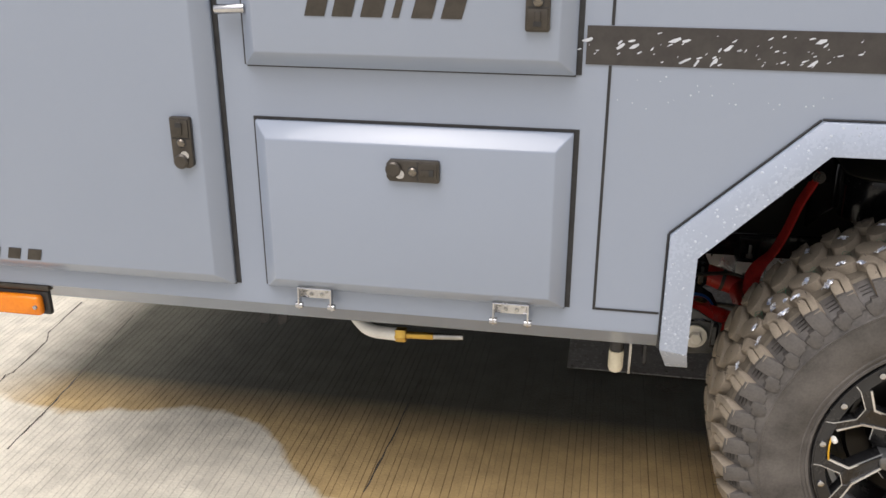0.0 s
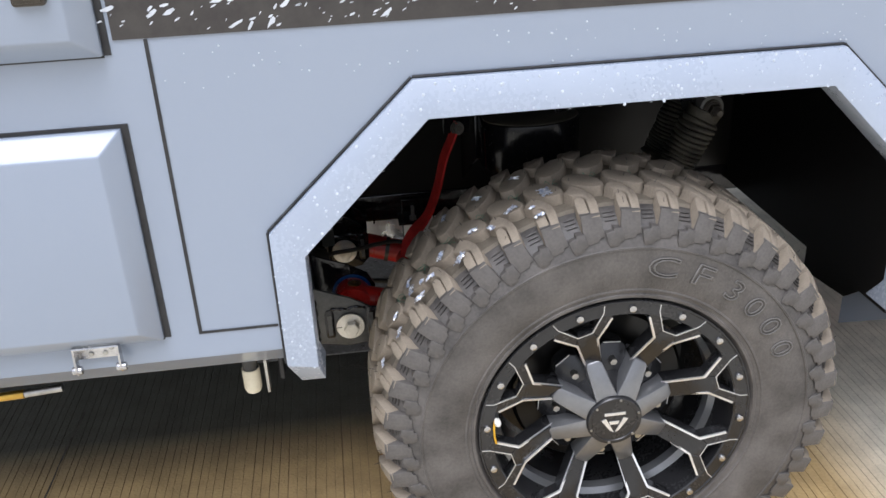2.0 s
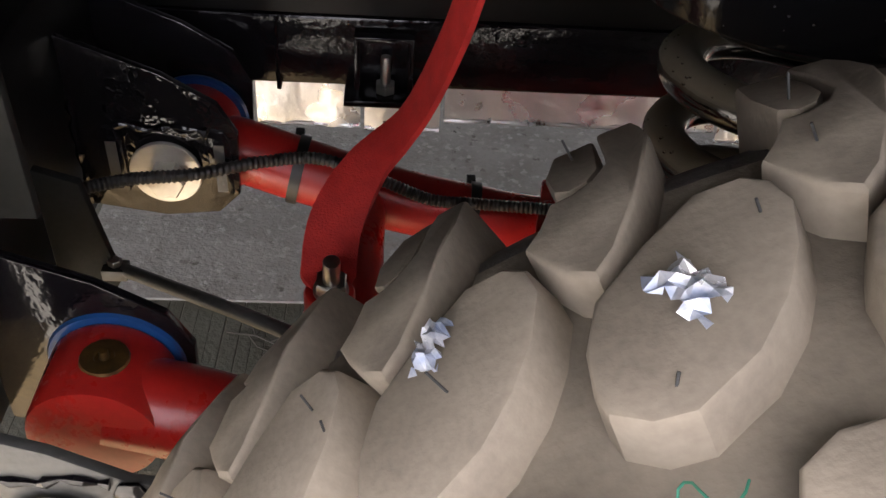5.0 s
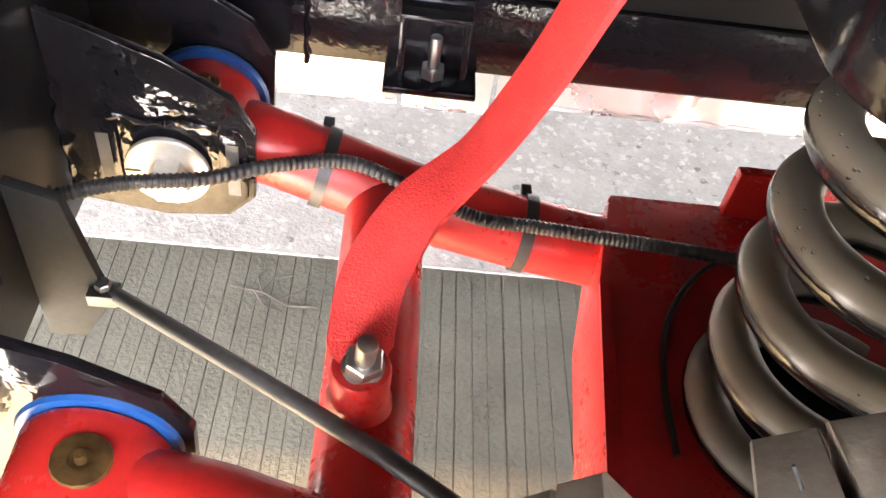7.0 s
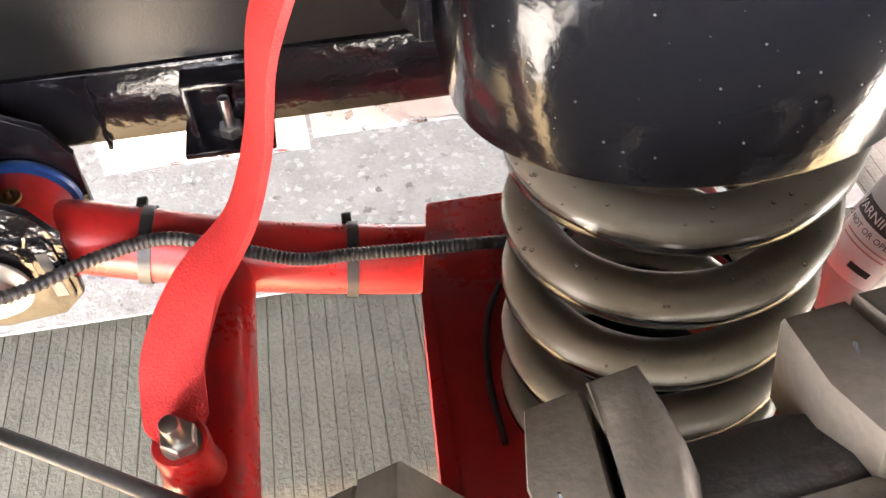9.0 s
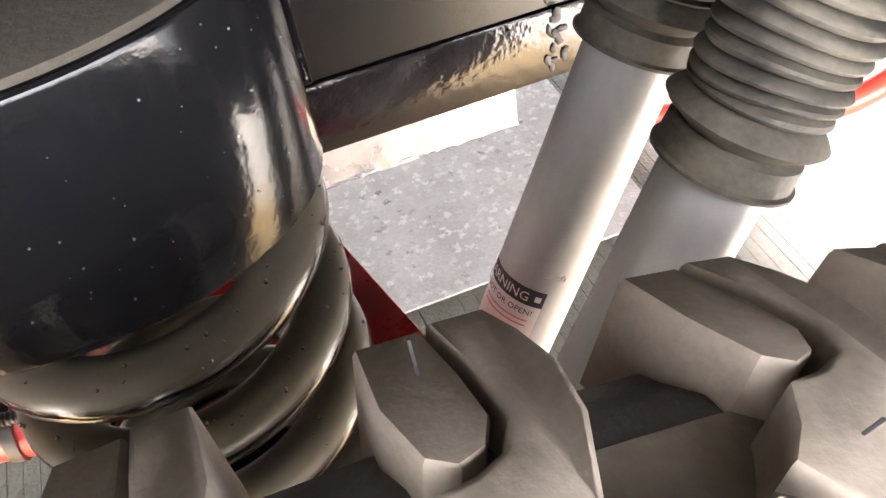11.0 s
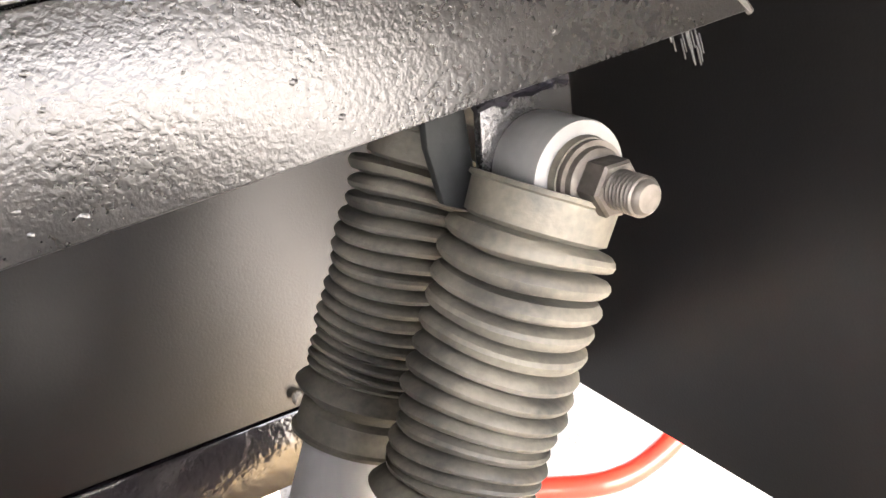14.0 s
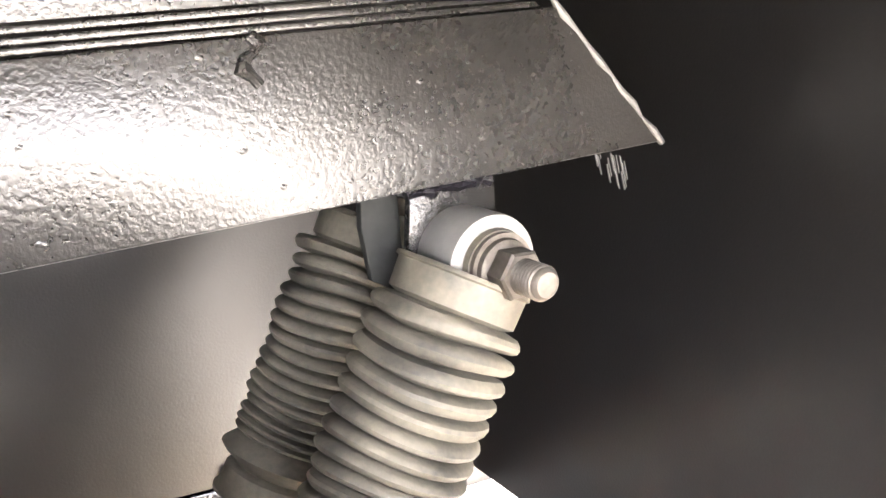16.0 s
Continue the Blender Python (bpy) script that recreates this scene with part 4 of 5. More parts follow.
part("plate", prism([(0.313, 0.836), (0.319, 0.818), (0.345, 0.812), (0.367, 0.826), (0.365, 0.869), (0.314, 0.864)], 0.4175, 0.4235, bev=0.001), ROUGH_BLACK, mount)
part("plate", prism([(0.294, 0.846), (0.300, 0.818), (0.320, 0.808), (0.315, 0.864), (0.294, 0.862)], 0.432, 0.438, bev=0.001), MATT_GREY, mount)
lower = thing("lower_damper_mount", "red lower damper mounting lug", "bracket", at=(-0.0175, -0.028, 0.095))
part("lug", prism([(0.09, 0.24), (0.17, 0.24), (0.165, 0.29), (0.135, 0.315), (0.10, 0.30)], 0.365, 0.372, bev=0.001), RED, lower)
part("lug", prism([(0.09, 0.24), (0.17, 0.24), (0.165, 0.29), (0.135, 0.315), (0.10, 0.30)], 0.532, 0.539, bev=0.001), RED, lower)
part("pin", rod((0.131, 0.36, 0.278), (0.131, 0.545, 0.278), 0.009, 16), STEEL, lower)

# ---- suspension arm ----
arm = thing("suspension_arm", "red painted tubular trailing arm assembly", "suspension arm", at=ARM_AT)
part("rear_tube", sweep(smooth_path([(-0.40, 0.618, 0.452), (-0.36, 0.617, 0.444), (-0.31, 0.612, 0.430), (-0.23, 0.602, 0.410), (-0.16, 0.594, 0.400), (-0.10, 0.588, 0.394), (0.0, 0.582, 0.39)]), lambda i: 0.0275, 24), RED, arm)
part("front_tube", sweep(smooth_path([(-0.392, 0.337, 0.455), (-0.34, 0.335, 0.442), (-0.25, 0.33, 0.415), (0.0, 0.335, 0.375)]), 0.029, 24), RED, arm)
part("cross_tube", rod((-0.265, 0.60, 0.412), (-0.265, 0.31, 0.425), 0.0285, 32), RED, arm)
for y, plug in ((0.618, 1.0), (0.337, 1.5)):
    eyep = part("pivot_eye", lathe([(0.028, 0), (0.037, 0.001), (0.038, 0.004), (0.038, 0.052), (0.037, 0.055), (0.028, 0.055)], (-0.398, y - 0.0275, 0.452), (0, 1, 0), 40), RED, arm)
    part("bushing", lathe([(0.028, 0), (0.0410, 0.001), (0.0425, 0.004), (0.041, 0.0085), (0.028, 0.0095)], (-0.398, y + 0.028, 0.452), (0, 1, 0), 40), BLUE, eyep, "blue polyurethane bushing")
    part("grease_port", lathe([(0.0095 * plug, 0), (0.009 * plug, 0.002), (0.006, 0.0025), (0.0055, 0.001), (0.003, 0.001), (0.0025, 0.007)], (-0.392, y, 0.489), (0.05, 0, 1), 16), BRASS_OLD, eyep, "tarnished grease port")
box = part("spring_box", prism([(-0.100, 0.620), (0.072, 0.620), (0.100, 0.480), (0.108, 0.36), (-0.13, 0.36), (-0.118, 0.527)], 0.345, 0.424, "z", 0.002), RED, arm)
part("box_flange", prism([(-0.130, 0.36), (-0.118, 0.527), (-0.112, 0.527), (-0.118, 0.36)], 0.4245, 0.430, "z"), RED, box)
part("box_flange", prism([(0.064, 0.630), (0.098, 0.630), (0.134, 0.480), (0.140, 0.36), (0.108, 0.36), (0.102, 0.480)], 0.4245, 0.446, "z", 0.002), RED, box)
part("box_tab", block(-0.018, 0.030, 0.606, 0.616, 0.4245, 0.468, 0.002), RED, box)

# ---- pivot brackets ----
def pivot_bracket(y_front, y_back, label, at, top, skin):
    b = thing("pivot_bracket", label, "bracket", "pivot brackets", at=at)
    for k, y in enumerate((y_front, y_back)):
        p = part("plate", prism([(-0.476, 0.418), (-0.415, 0.408), (-0.372, 0.413), (-0.354, 0.432), (-0.352, 0.488), (-0.366, 0.514 - (top if k == 0 else 0)), (-0.405, 0.538 - (top if k == 0 else 0)), (-0.476, 0.566 - (top if k == 0 else 0))], y, y + 0.007, bev=0.001), skin if k == 0 else GLOSS_BLACK, b)
        if k == 0:
            for x in (-0.449, -0.367):
                part("slot", prism([(x - 0.009, 0.434), (x - 0.006, 0.430), (x + 0.006, 0.430), (x + 0.009, 0.434), (x + 0.009, 0.484), (x + 0.005, 0.492), (x - 0.005, 0.492), (x - 0.009, 0.484)], y - 0.003, y, bev=0.0008), GLOSS_BLACK, p)
                part("slot_recess", prism([(x - 0.004, 0.436), (x + 0.004, 0.436), (x + 0.004, 0.480), (x - 0.004, 0.480)], y - 0.0036, y - 0.0028), GREY_PLATE, p)
    rng = random.Random(int(y_front * 1000))
    for run in ([(-0.445 + 0.0062 * k, y_front - 0.001, 0.493 + 0.002 * math.sin(k)) for k in range(12)], [(-0.474, y_front - 0.001, 0.420 + 0.008 * k) for k in range(13)]):
        part("weld_bead", sweep([Vector(q) + Vector((rng.uniform(-1, 1), 0, rng.uniform(-1, 1))) * 0.0012 for q in run], lambda i: 0.0026 + 0.0014 * math.sin(i * 2.4), 8), GLOSS_BLACK, b)
    w = part("washer", lathe([(0.006, 0), (0.0275, 0), (0.028, 0.001), (0.028, 0.003), (0.0272, 0.004), (0.006, 0.004)], (-0.409, y_front - 0.0038, 0.455), (0, -1, 0), 40), WASHER, b, "large pale zinc washer")
    part("washer_mark", block(-0.436, -0.426, y_front - 0.0082, y_front - 0.0078, 0.454, 0.4555), SEAL, w)
    part("bolt_head", hexagon((-0.407, y_front - 0.0078, 0.454), (0, -1, 0), 0.026, 0.014), WASHER, b)
    return b


pivot_bracket(0.572, 0.656, "gloss black pivot bracket with a pale zinc washer", ARM_AT, 0.0, WET_BLACK)
pivot_bracket(0.279, 0.3795, "dusty black pivot bracket with a pale zinc washer", PIVOT_AT, 0.024, GREY_PLATE)
cross = thing("crossmember", "gloss black chassis crossmember ahead of the wheel", "chassis", at=ARM_AT)
part("box_section", block(-0.532, -0.477, 0.29, 0.699, 0.40, 0.60, 0.004), SATIN_BLACK, cross)
part("upright", block(-0.449, -0.424, 0.372, 0.380, 0.56, 0.985, 0.001), MATT_GREY, cross, "worn grey-black upright strap")
part("edge_plate", prism([(-0.452, 0.375), (-0.431, 0.412), (-0.446, 0.50), (-0.476, 0.51), (-0.476, 0.375)], 0.486, 0.494, bev=0.001), MATT_GREY, cross)
link = thing("flat_link", "grey-black flat steel link bar across the arm", "link bar", at=ARM_AT)
part("bar", sweep([Vector((-0.432, 0.488, 0.423)), Vector((-0.34, 0.425, 0.445)), Vector((-0.257, 0.368, 0.462)), Vector((-0.21, 0.335, 0.465))], 0.0052, 12), GREY_PLATE, link)

part("end_tab", block(-0.442, -0.424, 0.478, 0.492, 0.418, 0.428, 0.001), GREY_PLATE, link)
part("end_bolt", hexagon((-0.433, 0.486, 0.428), (0, 0, 1), 0.009, 0.005), STEEL, link)

# ---- limit strap ----
def strap():
    s = thing("limit_strap", "red webbing suspension limit strap", "strap", at=ARM_AT)
    path = smooth_path([(-0.2705, 0.411, 0.478), (-0.272, 0.424, 0.486), (-0.268, 0.446, 0.508), (-0.250, 0.474, 0.532), (-0.220, 0.490, 0.562), (-0.198, 0.480, 0.625), (-0.184, 0.460, 0.695), (-0.167, 0.449, 0.742), (-0.156, 0.445, 0.776)], 8)
    bm = bmesh.new()
    rings = []
    n = len(path)
    for i, q in enumerate(path):
        d = (path[min(i + 1, n - 1)] - path[max(i - 1, 0)]).normalized()
        f = i / (n - 1)
        turn = min(1, max(0, (f - 0.14) / 0.34))
        side = Vector((1 - 0.76 * turn, 0.15 - 1.11 * turn, -0.25 + 0.25 * turn))
        side = (side - d * side.dot(d)).normalized()
        nrm = d.cross(side)
        w = 0.0185 - 0.003 * f - 0.006 * max(0, 1 - f * 12)
        rings.append([bm.verts.new(q + side * a + nrm * b) for a, b in ((-w, -0.002), (-w * 0.5, -0.003), (w * 0.5, -0.003), (w, -0.002), (w, 0.002), (w * 0.5, 0.003), (-w * 0.5, 0.003), (-w, 0.002))])
    for a, b in zip(rings, rings[1:]):
        for k in range(8):
            bm.faces.new((a[k], a[(k + 1) % 8], b[(k + 1) % 8], b[k]))
    bm.faces.new(rings[0])
    bm.faces.new(rings[-1][::-1])
    part("webbing", bm, WEB, s)
    up = (0.05, -0.25, 1)
    part("boss", lathe([(0.019, 0), (0.0185, 0.006), (0.0165, 0.010), (0.0165, 0.034), (0.0155, 0.036), (0.006, 0.036)], (-0.2705, 0.4065, 0.4455), (0, 0, 1), 28), RED, s, "red welded boss")
    part("washer", lathe([(0.0115, 0), (0.0115, 0.0025)], (-0.2695, 0.4060, 0.4815), up, 24), STEEL, s)
    part("nut", hexagon((-0.2693, 0.4055, 0.4840), up, 0.0185, 0.011), STEEL, s)
    part("bolt", rod((-0.2690, 0.4030, 0.4910), (-0.2680, 0.3978, 0.5140), 0.0055, 16, bev=0.001), STEEL, s)
    part("upper_nut", hexagon((-0.155, 0.440, 0.7645), (0, -1, 0.3), 0.02, 0.012), DULL, s)
    part("upper_washer", lathe([(0.014, 0), (0.014, 0.003)], (-0.155, 0.443, 0.7645), (0, -1, 0.3), 24), DULL, s)
    part("upper_bolt", rod((-0.155, 0.440, 0.7645), (-0.155, 0.416, 0.772), 0.0065, 14), DULL, s)
    return s


strap()
hanger = thing("strap_hanger", "black steel strap hanger under the wheel well roof", "bracket", at=ARM_AT)
part("plate", block(-0.183, -0.128, 0.452, 0.460, 0.751, 0.985, 0.002), GLOSS_BLACK, hanger)

# ---- wiring ----
def conduit():
    c = thing("conduit", "black corrugated cable conduit tied to the red arm", "conduit", at=ARM_AT)
    path = smooth_path([(-0.468, 0.520, 0.468), (-0.43, 0.540, 0.466), (-0.385, 0.552, 0.464), (-0.335, 0.578, 0.460), (-0.29, 0.588, 0.458), (-0.24, 0.578, 0.446), (-0.20, 0.572, 0.433), (-0.16, 0.572, 0.430), (-0.115, 0.566, 0.432), (-0.07, 0.562, 0.4325), (0.0, 0.555, 0.4325)], 48)
    part("sleeve", sweep(path, lambda i: 0.0045 if i % 4 < 2 else 0.0053, 12), PLASTIC, c, "black corrugated sleeve")
    part("end_cuff", rod(path[0], path[3], 0.0072, 12, bev=0.001), PLASTIC, c)
    part("end_cuff", rod(path[-4], path[-1], 0.0072, 12, bev=0.001), PLASTIC, c)
    return c


conduit()


def cable_tie(x, y, z, r, lean):
    t = thing("cable_tie", "black plastic cable tie round the red arm tube", "cable tie", "cable ties", at=ARM_AT)
    bm = bmesh.new()
    n, w = 28, 0.0045
    axis = Vector((1, -0.08, lean)).normalized()
    u, v, d = frame_for(axis)
    c = Vector((x, y, z))
    rings = [[bm.verts.new(c + d * s * w + (u * math.cos(a) + v * math.sin(a)) * rr) for s, rr in ((-1, r), (1, r), (1, r + 0.0016), (-1, r + 0.0016))] for a in (2 * math.pi * k / n for k in range(n))]
    for k in range(n):
        a, b = rings[k], rings[(k + 1) % n]
        for s in range(4):
            bm.faces.new((a[s], a[(s + 1) % 4], b[(s + 1) % 4], b[s]))
    part("band", bm, PLASTIC, t)
    part("lock", block(x - 0.004, x + 0.004, y + r * 0.75 - 0.004, y + r * 0.75 + 0.006, z + r * 0.70, z + r * 0.70 + 0.005, 0.001), PLASTIC, t)


cable_tie(-0.311, 0.612, 0.430, 0.0282, -0.22)
cable_tie(-0.163, 0.594, 0.4005, 0.0282, -0.12)
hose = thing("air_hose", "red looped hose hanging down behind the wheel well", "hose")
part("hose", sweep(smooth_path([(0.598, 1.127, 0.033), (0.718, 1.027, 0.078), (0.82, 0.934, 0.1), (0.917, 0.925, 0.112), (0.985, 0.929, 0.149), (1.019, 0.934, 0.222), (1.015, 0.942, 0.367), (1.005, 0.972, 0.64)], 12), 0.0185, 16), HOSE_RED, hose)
brake = thing("brake_line", "thin black brake cable looped below the spring", "cable", at=ARM_AT)
part("cable", sweep(smooth_path([(-0.02, 0.565, 0.428), (-0.05, 0.54, 0.428), (-0.075, 0.50, 0.428), (-0.085, 0.45, 0.428), (-0.085, 0.40, 0.428)], 8), 0.0022, 8), PLASTIC, brake)

# the running gear and the well's lining sit a little tighter round the wheel than they are drawn above
GEAR = Matrix.Translation((-0.25, 0.80, 0.30)) @ Matrix.Scale(0.94, 4) @ Matrix.Translation((0.25, -0.80, -0.30))
GEAR_KINDS = ("chassis", "insulation", "bracket", "beam", "spring mount", "spring", "damper", "bolt", "suspension arm", "link bar", "strap", "conduit", "cable tie", "hose", "cable")
for ob in list(scene.objects):
    if ob.parent is None and ob.get("category") in GEAR_KINDS and not ob.name.startswith("sill_tab"):
        ob.matrix_basis = GEAR @ ob.matrix_basis
for ob in wheel_well:
    ob.matrix_basis = GEAR

twig = thing("dry_twig", "small dry twig with side shoots on the concrete", "twig")
part("stem", sweep([Vector((-0.47, 0.875, 0.0015)), Vector((-0.43, 0.868, 0.0035)), Vector((-0.395, 0.85, 0.0025)), Vector((-0.36, 0.853, 0.0015))], 0.0011, 6), CRACK, twig)
for a, b, c in (((-0.43, 0.868), (-0.418, 0.893), (-0.395, 0.900)), ((-0.43, 0.868), (-0.438, 0.892), (-0.43, 0.906)), ((-0.41, 0.858), (-0.385, 0.872), (-0.372, 0.89)), ((-0.44, 0.870), (-0.425, 0.848), (-0.408, 0.842))):
    part("side_shoot", sweep([Vector((*a, 0.003)), Vector((*b, 0.0025)), Vector((*c, 0.0012))], 0.0009, 6), CRACK, twig)

# ---- wheel ----
wheel = thing("trailer_wheel", "muddy off-road tyre on a black and milled alloy rim", "wheel", at=(0, 0.006, 0.390))
wheel.scale = (0.988, 0.988, 0.988)
AX = (0, 1, 0)
SEG = 120
PITCH = 39


def flatten(bm, z):
    for v in bm.verts:
        v.co.z = max(v.co.z, z)
    return bm


tyre = part("tyre", flatten(lathe([(0.222, 0.014), (0.231, 0.004), (0.236, -0.004), (0.2385, -0.0085), (0.2430, -0.0090), (0.2445, -0.0070), (0.250, -0.0085), (0.2515, -0.0105), (0.2535, -0.0105), (0.255, -0.0098), (0.27, -0.0135), (0.30, -0.0165), (0.325, -0.0165), (0.3262, -0.0182), (0.3290, -0.0182), (0.3300, -0.0165), (0.338, -0.0140), (0.352, -0.008), (0.366, 0.004), (0.376, 0.018), (0.383, 0.034), (0.386, 0.08), (0.387, 0.135), (0.386, 0.20), (0.383, 0.234), (0.372, 0.250), (0.35, 0.262), (0.30, 0.270), (0.25, 0.262), (0.222, 0.245)], (0, 0, 0), AX, SEG, cap=False), -0.3945), RUBBER, wheel, "muddy black rubber carcass")
part("tread_base", lathe([(0.378, 0.026), (0.3852, 0.034), (0.3872, 0.08), (0.3882, 0.125), (0.3872, 0.18), (0.3848, 0.228)], (0, 0, 0), AX, SEG, cap=False), GROOVE, tyre)


def crown(y):
    """How far the tread surface falls away towards either shoulder."""
    return max(0, 0.040 - y) ** 1.25 * 0.85 + max(0, y - 0.222) ** 1.25 * 0.85


def tread_mesh(name, outline, r0, r1, m, draft=1.07, mirror=False):
    """A moulded block: drafted walls, a softened rim, the face bent to the crown. mirror: for the inner half."""
    if mirror:
        outline = [(x, 0.262 - y) for x, y in reversed(outline)]
    bm = prism(outline, r0, r1, "z")
    cx, cy = (sum(p[i] for p in outline) / len(outline) for i in (0, 1))
    for v in bm.verts:
        if v.co.z < r1 - 1e-4:
            v.co.x, v.co.y = cx + (v.co.x - cx) * draft, cy + (v.co.y - cy) * draft
    top = [f for f in bm.faces if all(v.co.z > r1 - 1e-4 for v in f.verts)]
    edges = [e for f in top for e in f.edges]
    bmesh.ops.bevel(bm, geom=edges, offset=0.0016, segments=2, affect="EDGES", profile=0.5, clamp_overlap=True)
    rng = random.Random(len(outline))
    for v in bm.verts:
        v.co.z -= crown(v.co.y) + v.co.x ** 2 * 1.22
        v.co += Vector((rng.uniform(-1, 1), rng.uniform(-1, 1), rng.uniform(-1, 1))) * 0.00025
    return to_mesh(name, bm, m)


# one pitch of the pattern: a bean in the middle, a hook and its nub running over the shoulder
BEAN = [(-0.0290, 0.112), (-0.0265, 0.119), (-0.0180, 0.1245), (-0.0080, 0.1250), (0.0080, 0.1150), (0.0175, 0.1030), (0.0240, 0.0890), (0.0275, 0.0740), (0.0250, 0.0640), (0.0190, 0.0595), (0.0065, 0.0605), (-0.0100, 0.0725), (-0.0240, 0.0850), (-0.0290, 0.0990)]
HOOK = [(-0.0395, 0.0560), (-0.0355, 0.0635), (-0.0300, 0.0720), (-0.0215, 0.0775), (-0.0150, 0.0700), (-0.0065, 0.0530), (-0.0005, 0.0360), (0.0018, 0.0210), (0.0005, 0.0070), (-0.0015, -0.0060), (-0.0140, -0.0060), (-0.0128, 0.0110), (-0.0122, 0.0300), (-0.0172, 0.0385), (-0.0235, 0.0412), (-0.0300, 0.0420), (-0.0345, 0.0500)]
NUB = [(-0.0300, -0.0060), (-0.0155, -0.0060), (-0.0152, 0.0150), (-0.0148, 0.0285), (-0.0185, 0.0355), (-0.0240, 0.0380), (-0.0292, 0.0340), (-0.0318, 0.0180)]
BLOCKS = []
for mirror in (False, True):
    BLOCKS += [tread_mesh("tread_block", BEAN, 0.374, 0.4035, TREAD, 1.08, mirror), tread_mesh("tread_block", HOOK, 0.366, 0.4030, TREAD, 1.03, mirror), tread_mesh("tread_block", NUB, 0.366, 0.4015, TREAD, 1.0, mirror)]


def side_lug(outline, front, back, bev):
    """A biter on the sidewall; its face leans in towards the tread."""
    bm = prism(outline, front, back, "y", bev, 2)
    for v in bm.verts:
        if v.co.y < (front + back) / 2:
            v.co.y += max(0, v.co.z - 0.342) * 0.22
    return to_mesh("side_lug", bm, RUBBER)


LUGS = [
    side_lug([(-0.0305, 0.3870), (-0.0015, 0.3870), (0.0005, 0.3660), (0.0030, 0.3500), (-0.0050, 0.3490), (-0.0060, 0.3440), (-0.0240, 0.3420), (-0.0300, 0.3540)], -0.0150, 0.012, 0.0012),
    side_lug([(0.0040, 0.3560), (0.0160, 0.3575), (0.0165, 0.3620), (0.0300, 0.3600), (0.0310, 0.3400), (0.0240, 0.3385), (0.0235, 0.3340), (0.0090, 0.3320), (0.0055, 0.3400)], -0.0172, 0.010, 0.0012),
]


def groove_ribs():
    """Three small bars that shed stones from the shoulder groove."""
    bm = bmesh.new()
    for k in range(3):
        r = 0.3680 + 0.0042 * k
        y = 0.0045 + 0.006 * k
        bmesh.ops.create_cube(bm, size=1, matrix=Matrix.Translation((0.0165, y, r)) @ Matrix.Rotation(radians(40), 4, "X") @ Matrix.Diagonal((0.017, 0.0016, 0.0028, 1)))
    return to_mesh("groove_rib", bm, RUBBER)


RIBS = groove_ribs()


def around(me, name, angle, parent):
    ob = new(name, me)
    ob.parent = parent
    ob.rotation_euler = (0, radians(angle), 0)
    return ob


PHASE = -14.8 + 360 / PITCH * 2
for k in range(PITCH):
    ang = PHASE + k * 360 / PITCH
    for row, me in enumerate(BLOCKS):
        at = ang + (180 / PITCH if row > 2 else 0)
        if abs(at % 360 - 180) > 17:
            around(me, "tread_block", at, tyre)
    if abs(ang % 360 - 180) > 17:
        for me in LUGS:
            around(me, "side_lug", ang, tyre)
        around(RIBS, "groove_rib", ang, tyre)


def spew():
    """Fine rubber hairs left by the mould vents."""
    rng = random.Random(17)
    bm = bmesh.new()
    for k in range(PITCH):
        ang = PHASE + k * 360 / PITCH
        for half in (0, 1):
            for x, y in ((-0.020, 0.100), (0.0, 0.094), (0.018, 0.075), (-0.027, 0.055), (-0.020, 0.066), (-0.006, 0.036), (-0.024, 0.030), (-0.022, 0.012), (-0.010, 0.118), (0.022, 0.086)):
                if rng.random() < 0.7 or abs(ang % 360 - 180) < 60:
                    continue
                yy = 0.262 - y if half else y
                t = radians(ang + half * 180 / PITCH) + (x + rng.uniform(-0.002, 0.002)) / 0.4
                o = Vector((math.sin(t), 0, math.cos(t)))
                a = o * (0.4020 - crown(yy)) + Vector((0, yy, 0))
                b = a + o * rng.uniform(0.004, 0.009) + Vector((rng.uniform(-0.003, 0.003), rng.uniform(-0.003, 0.003), 0))
                rod(a, b, 0.00042, 5, bm)
    part("vent_hairs", bm, SEAL, tyre, "fine rubber vent hairs")["kind"] = "stuff"


spew()


def green_threads():
    """Loose green moulding threads curled at the feet of the inner beans."""
    rng = random.Random(41)
    bm = bmesh.new()
    for k in range(-5, 3):
        ang = radians(PHASE + (k + 0.5 - 2) * 360 / PITCH)
        turn = Matrix.Rotation(ang, 3, "Y")
        for strand in range(3):
            pts = []
            for i in range(15):
                s = i / 14
                pts.append(Vector((-0.024 + 0.020 * s + rng.uniform(-0.0006, 0.0006), 0.1215 - 0.004 * strand + 0.0045 * math.sin(s * 9 + k + strand * 2), 0.3975 - 0.0035 * strand + 0.0030 * math.sin(s * 8 + k * 1.7 + strand))))
            sweep([turn @ q for q in pts], 0.00035, 5, bm)
    part("green_thread", bm, GREEN, tyre, "fine green threads")["kind"] = "stuff"


green_threads()


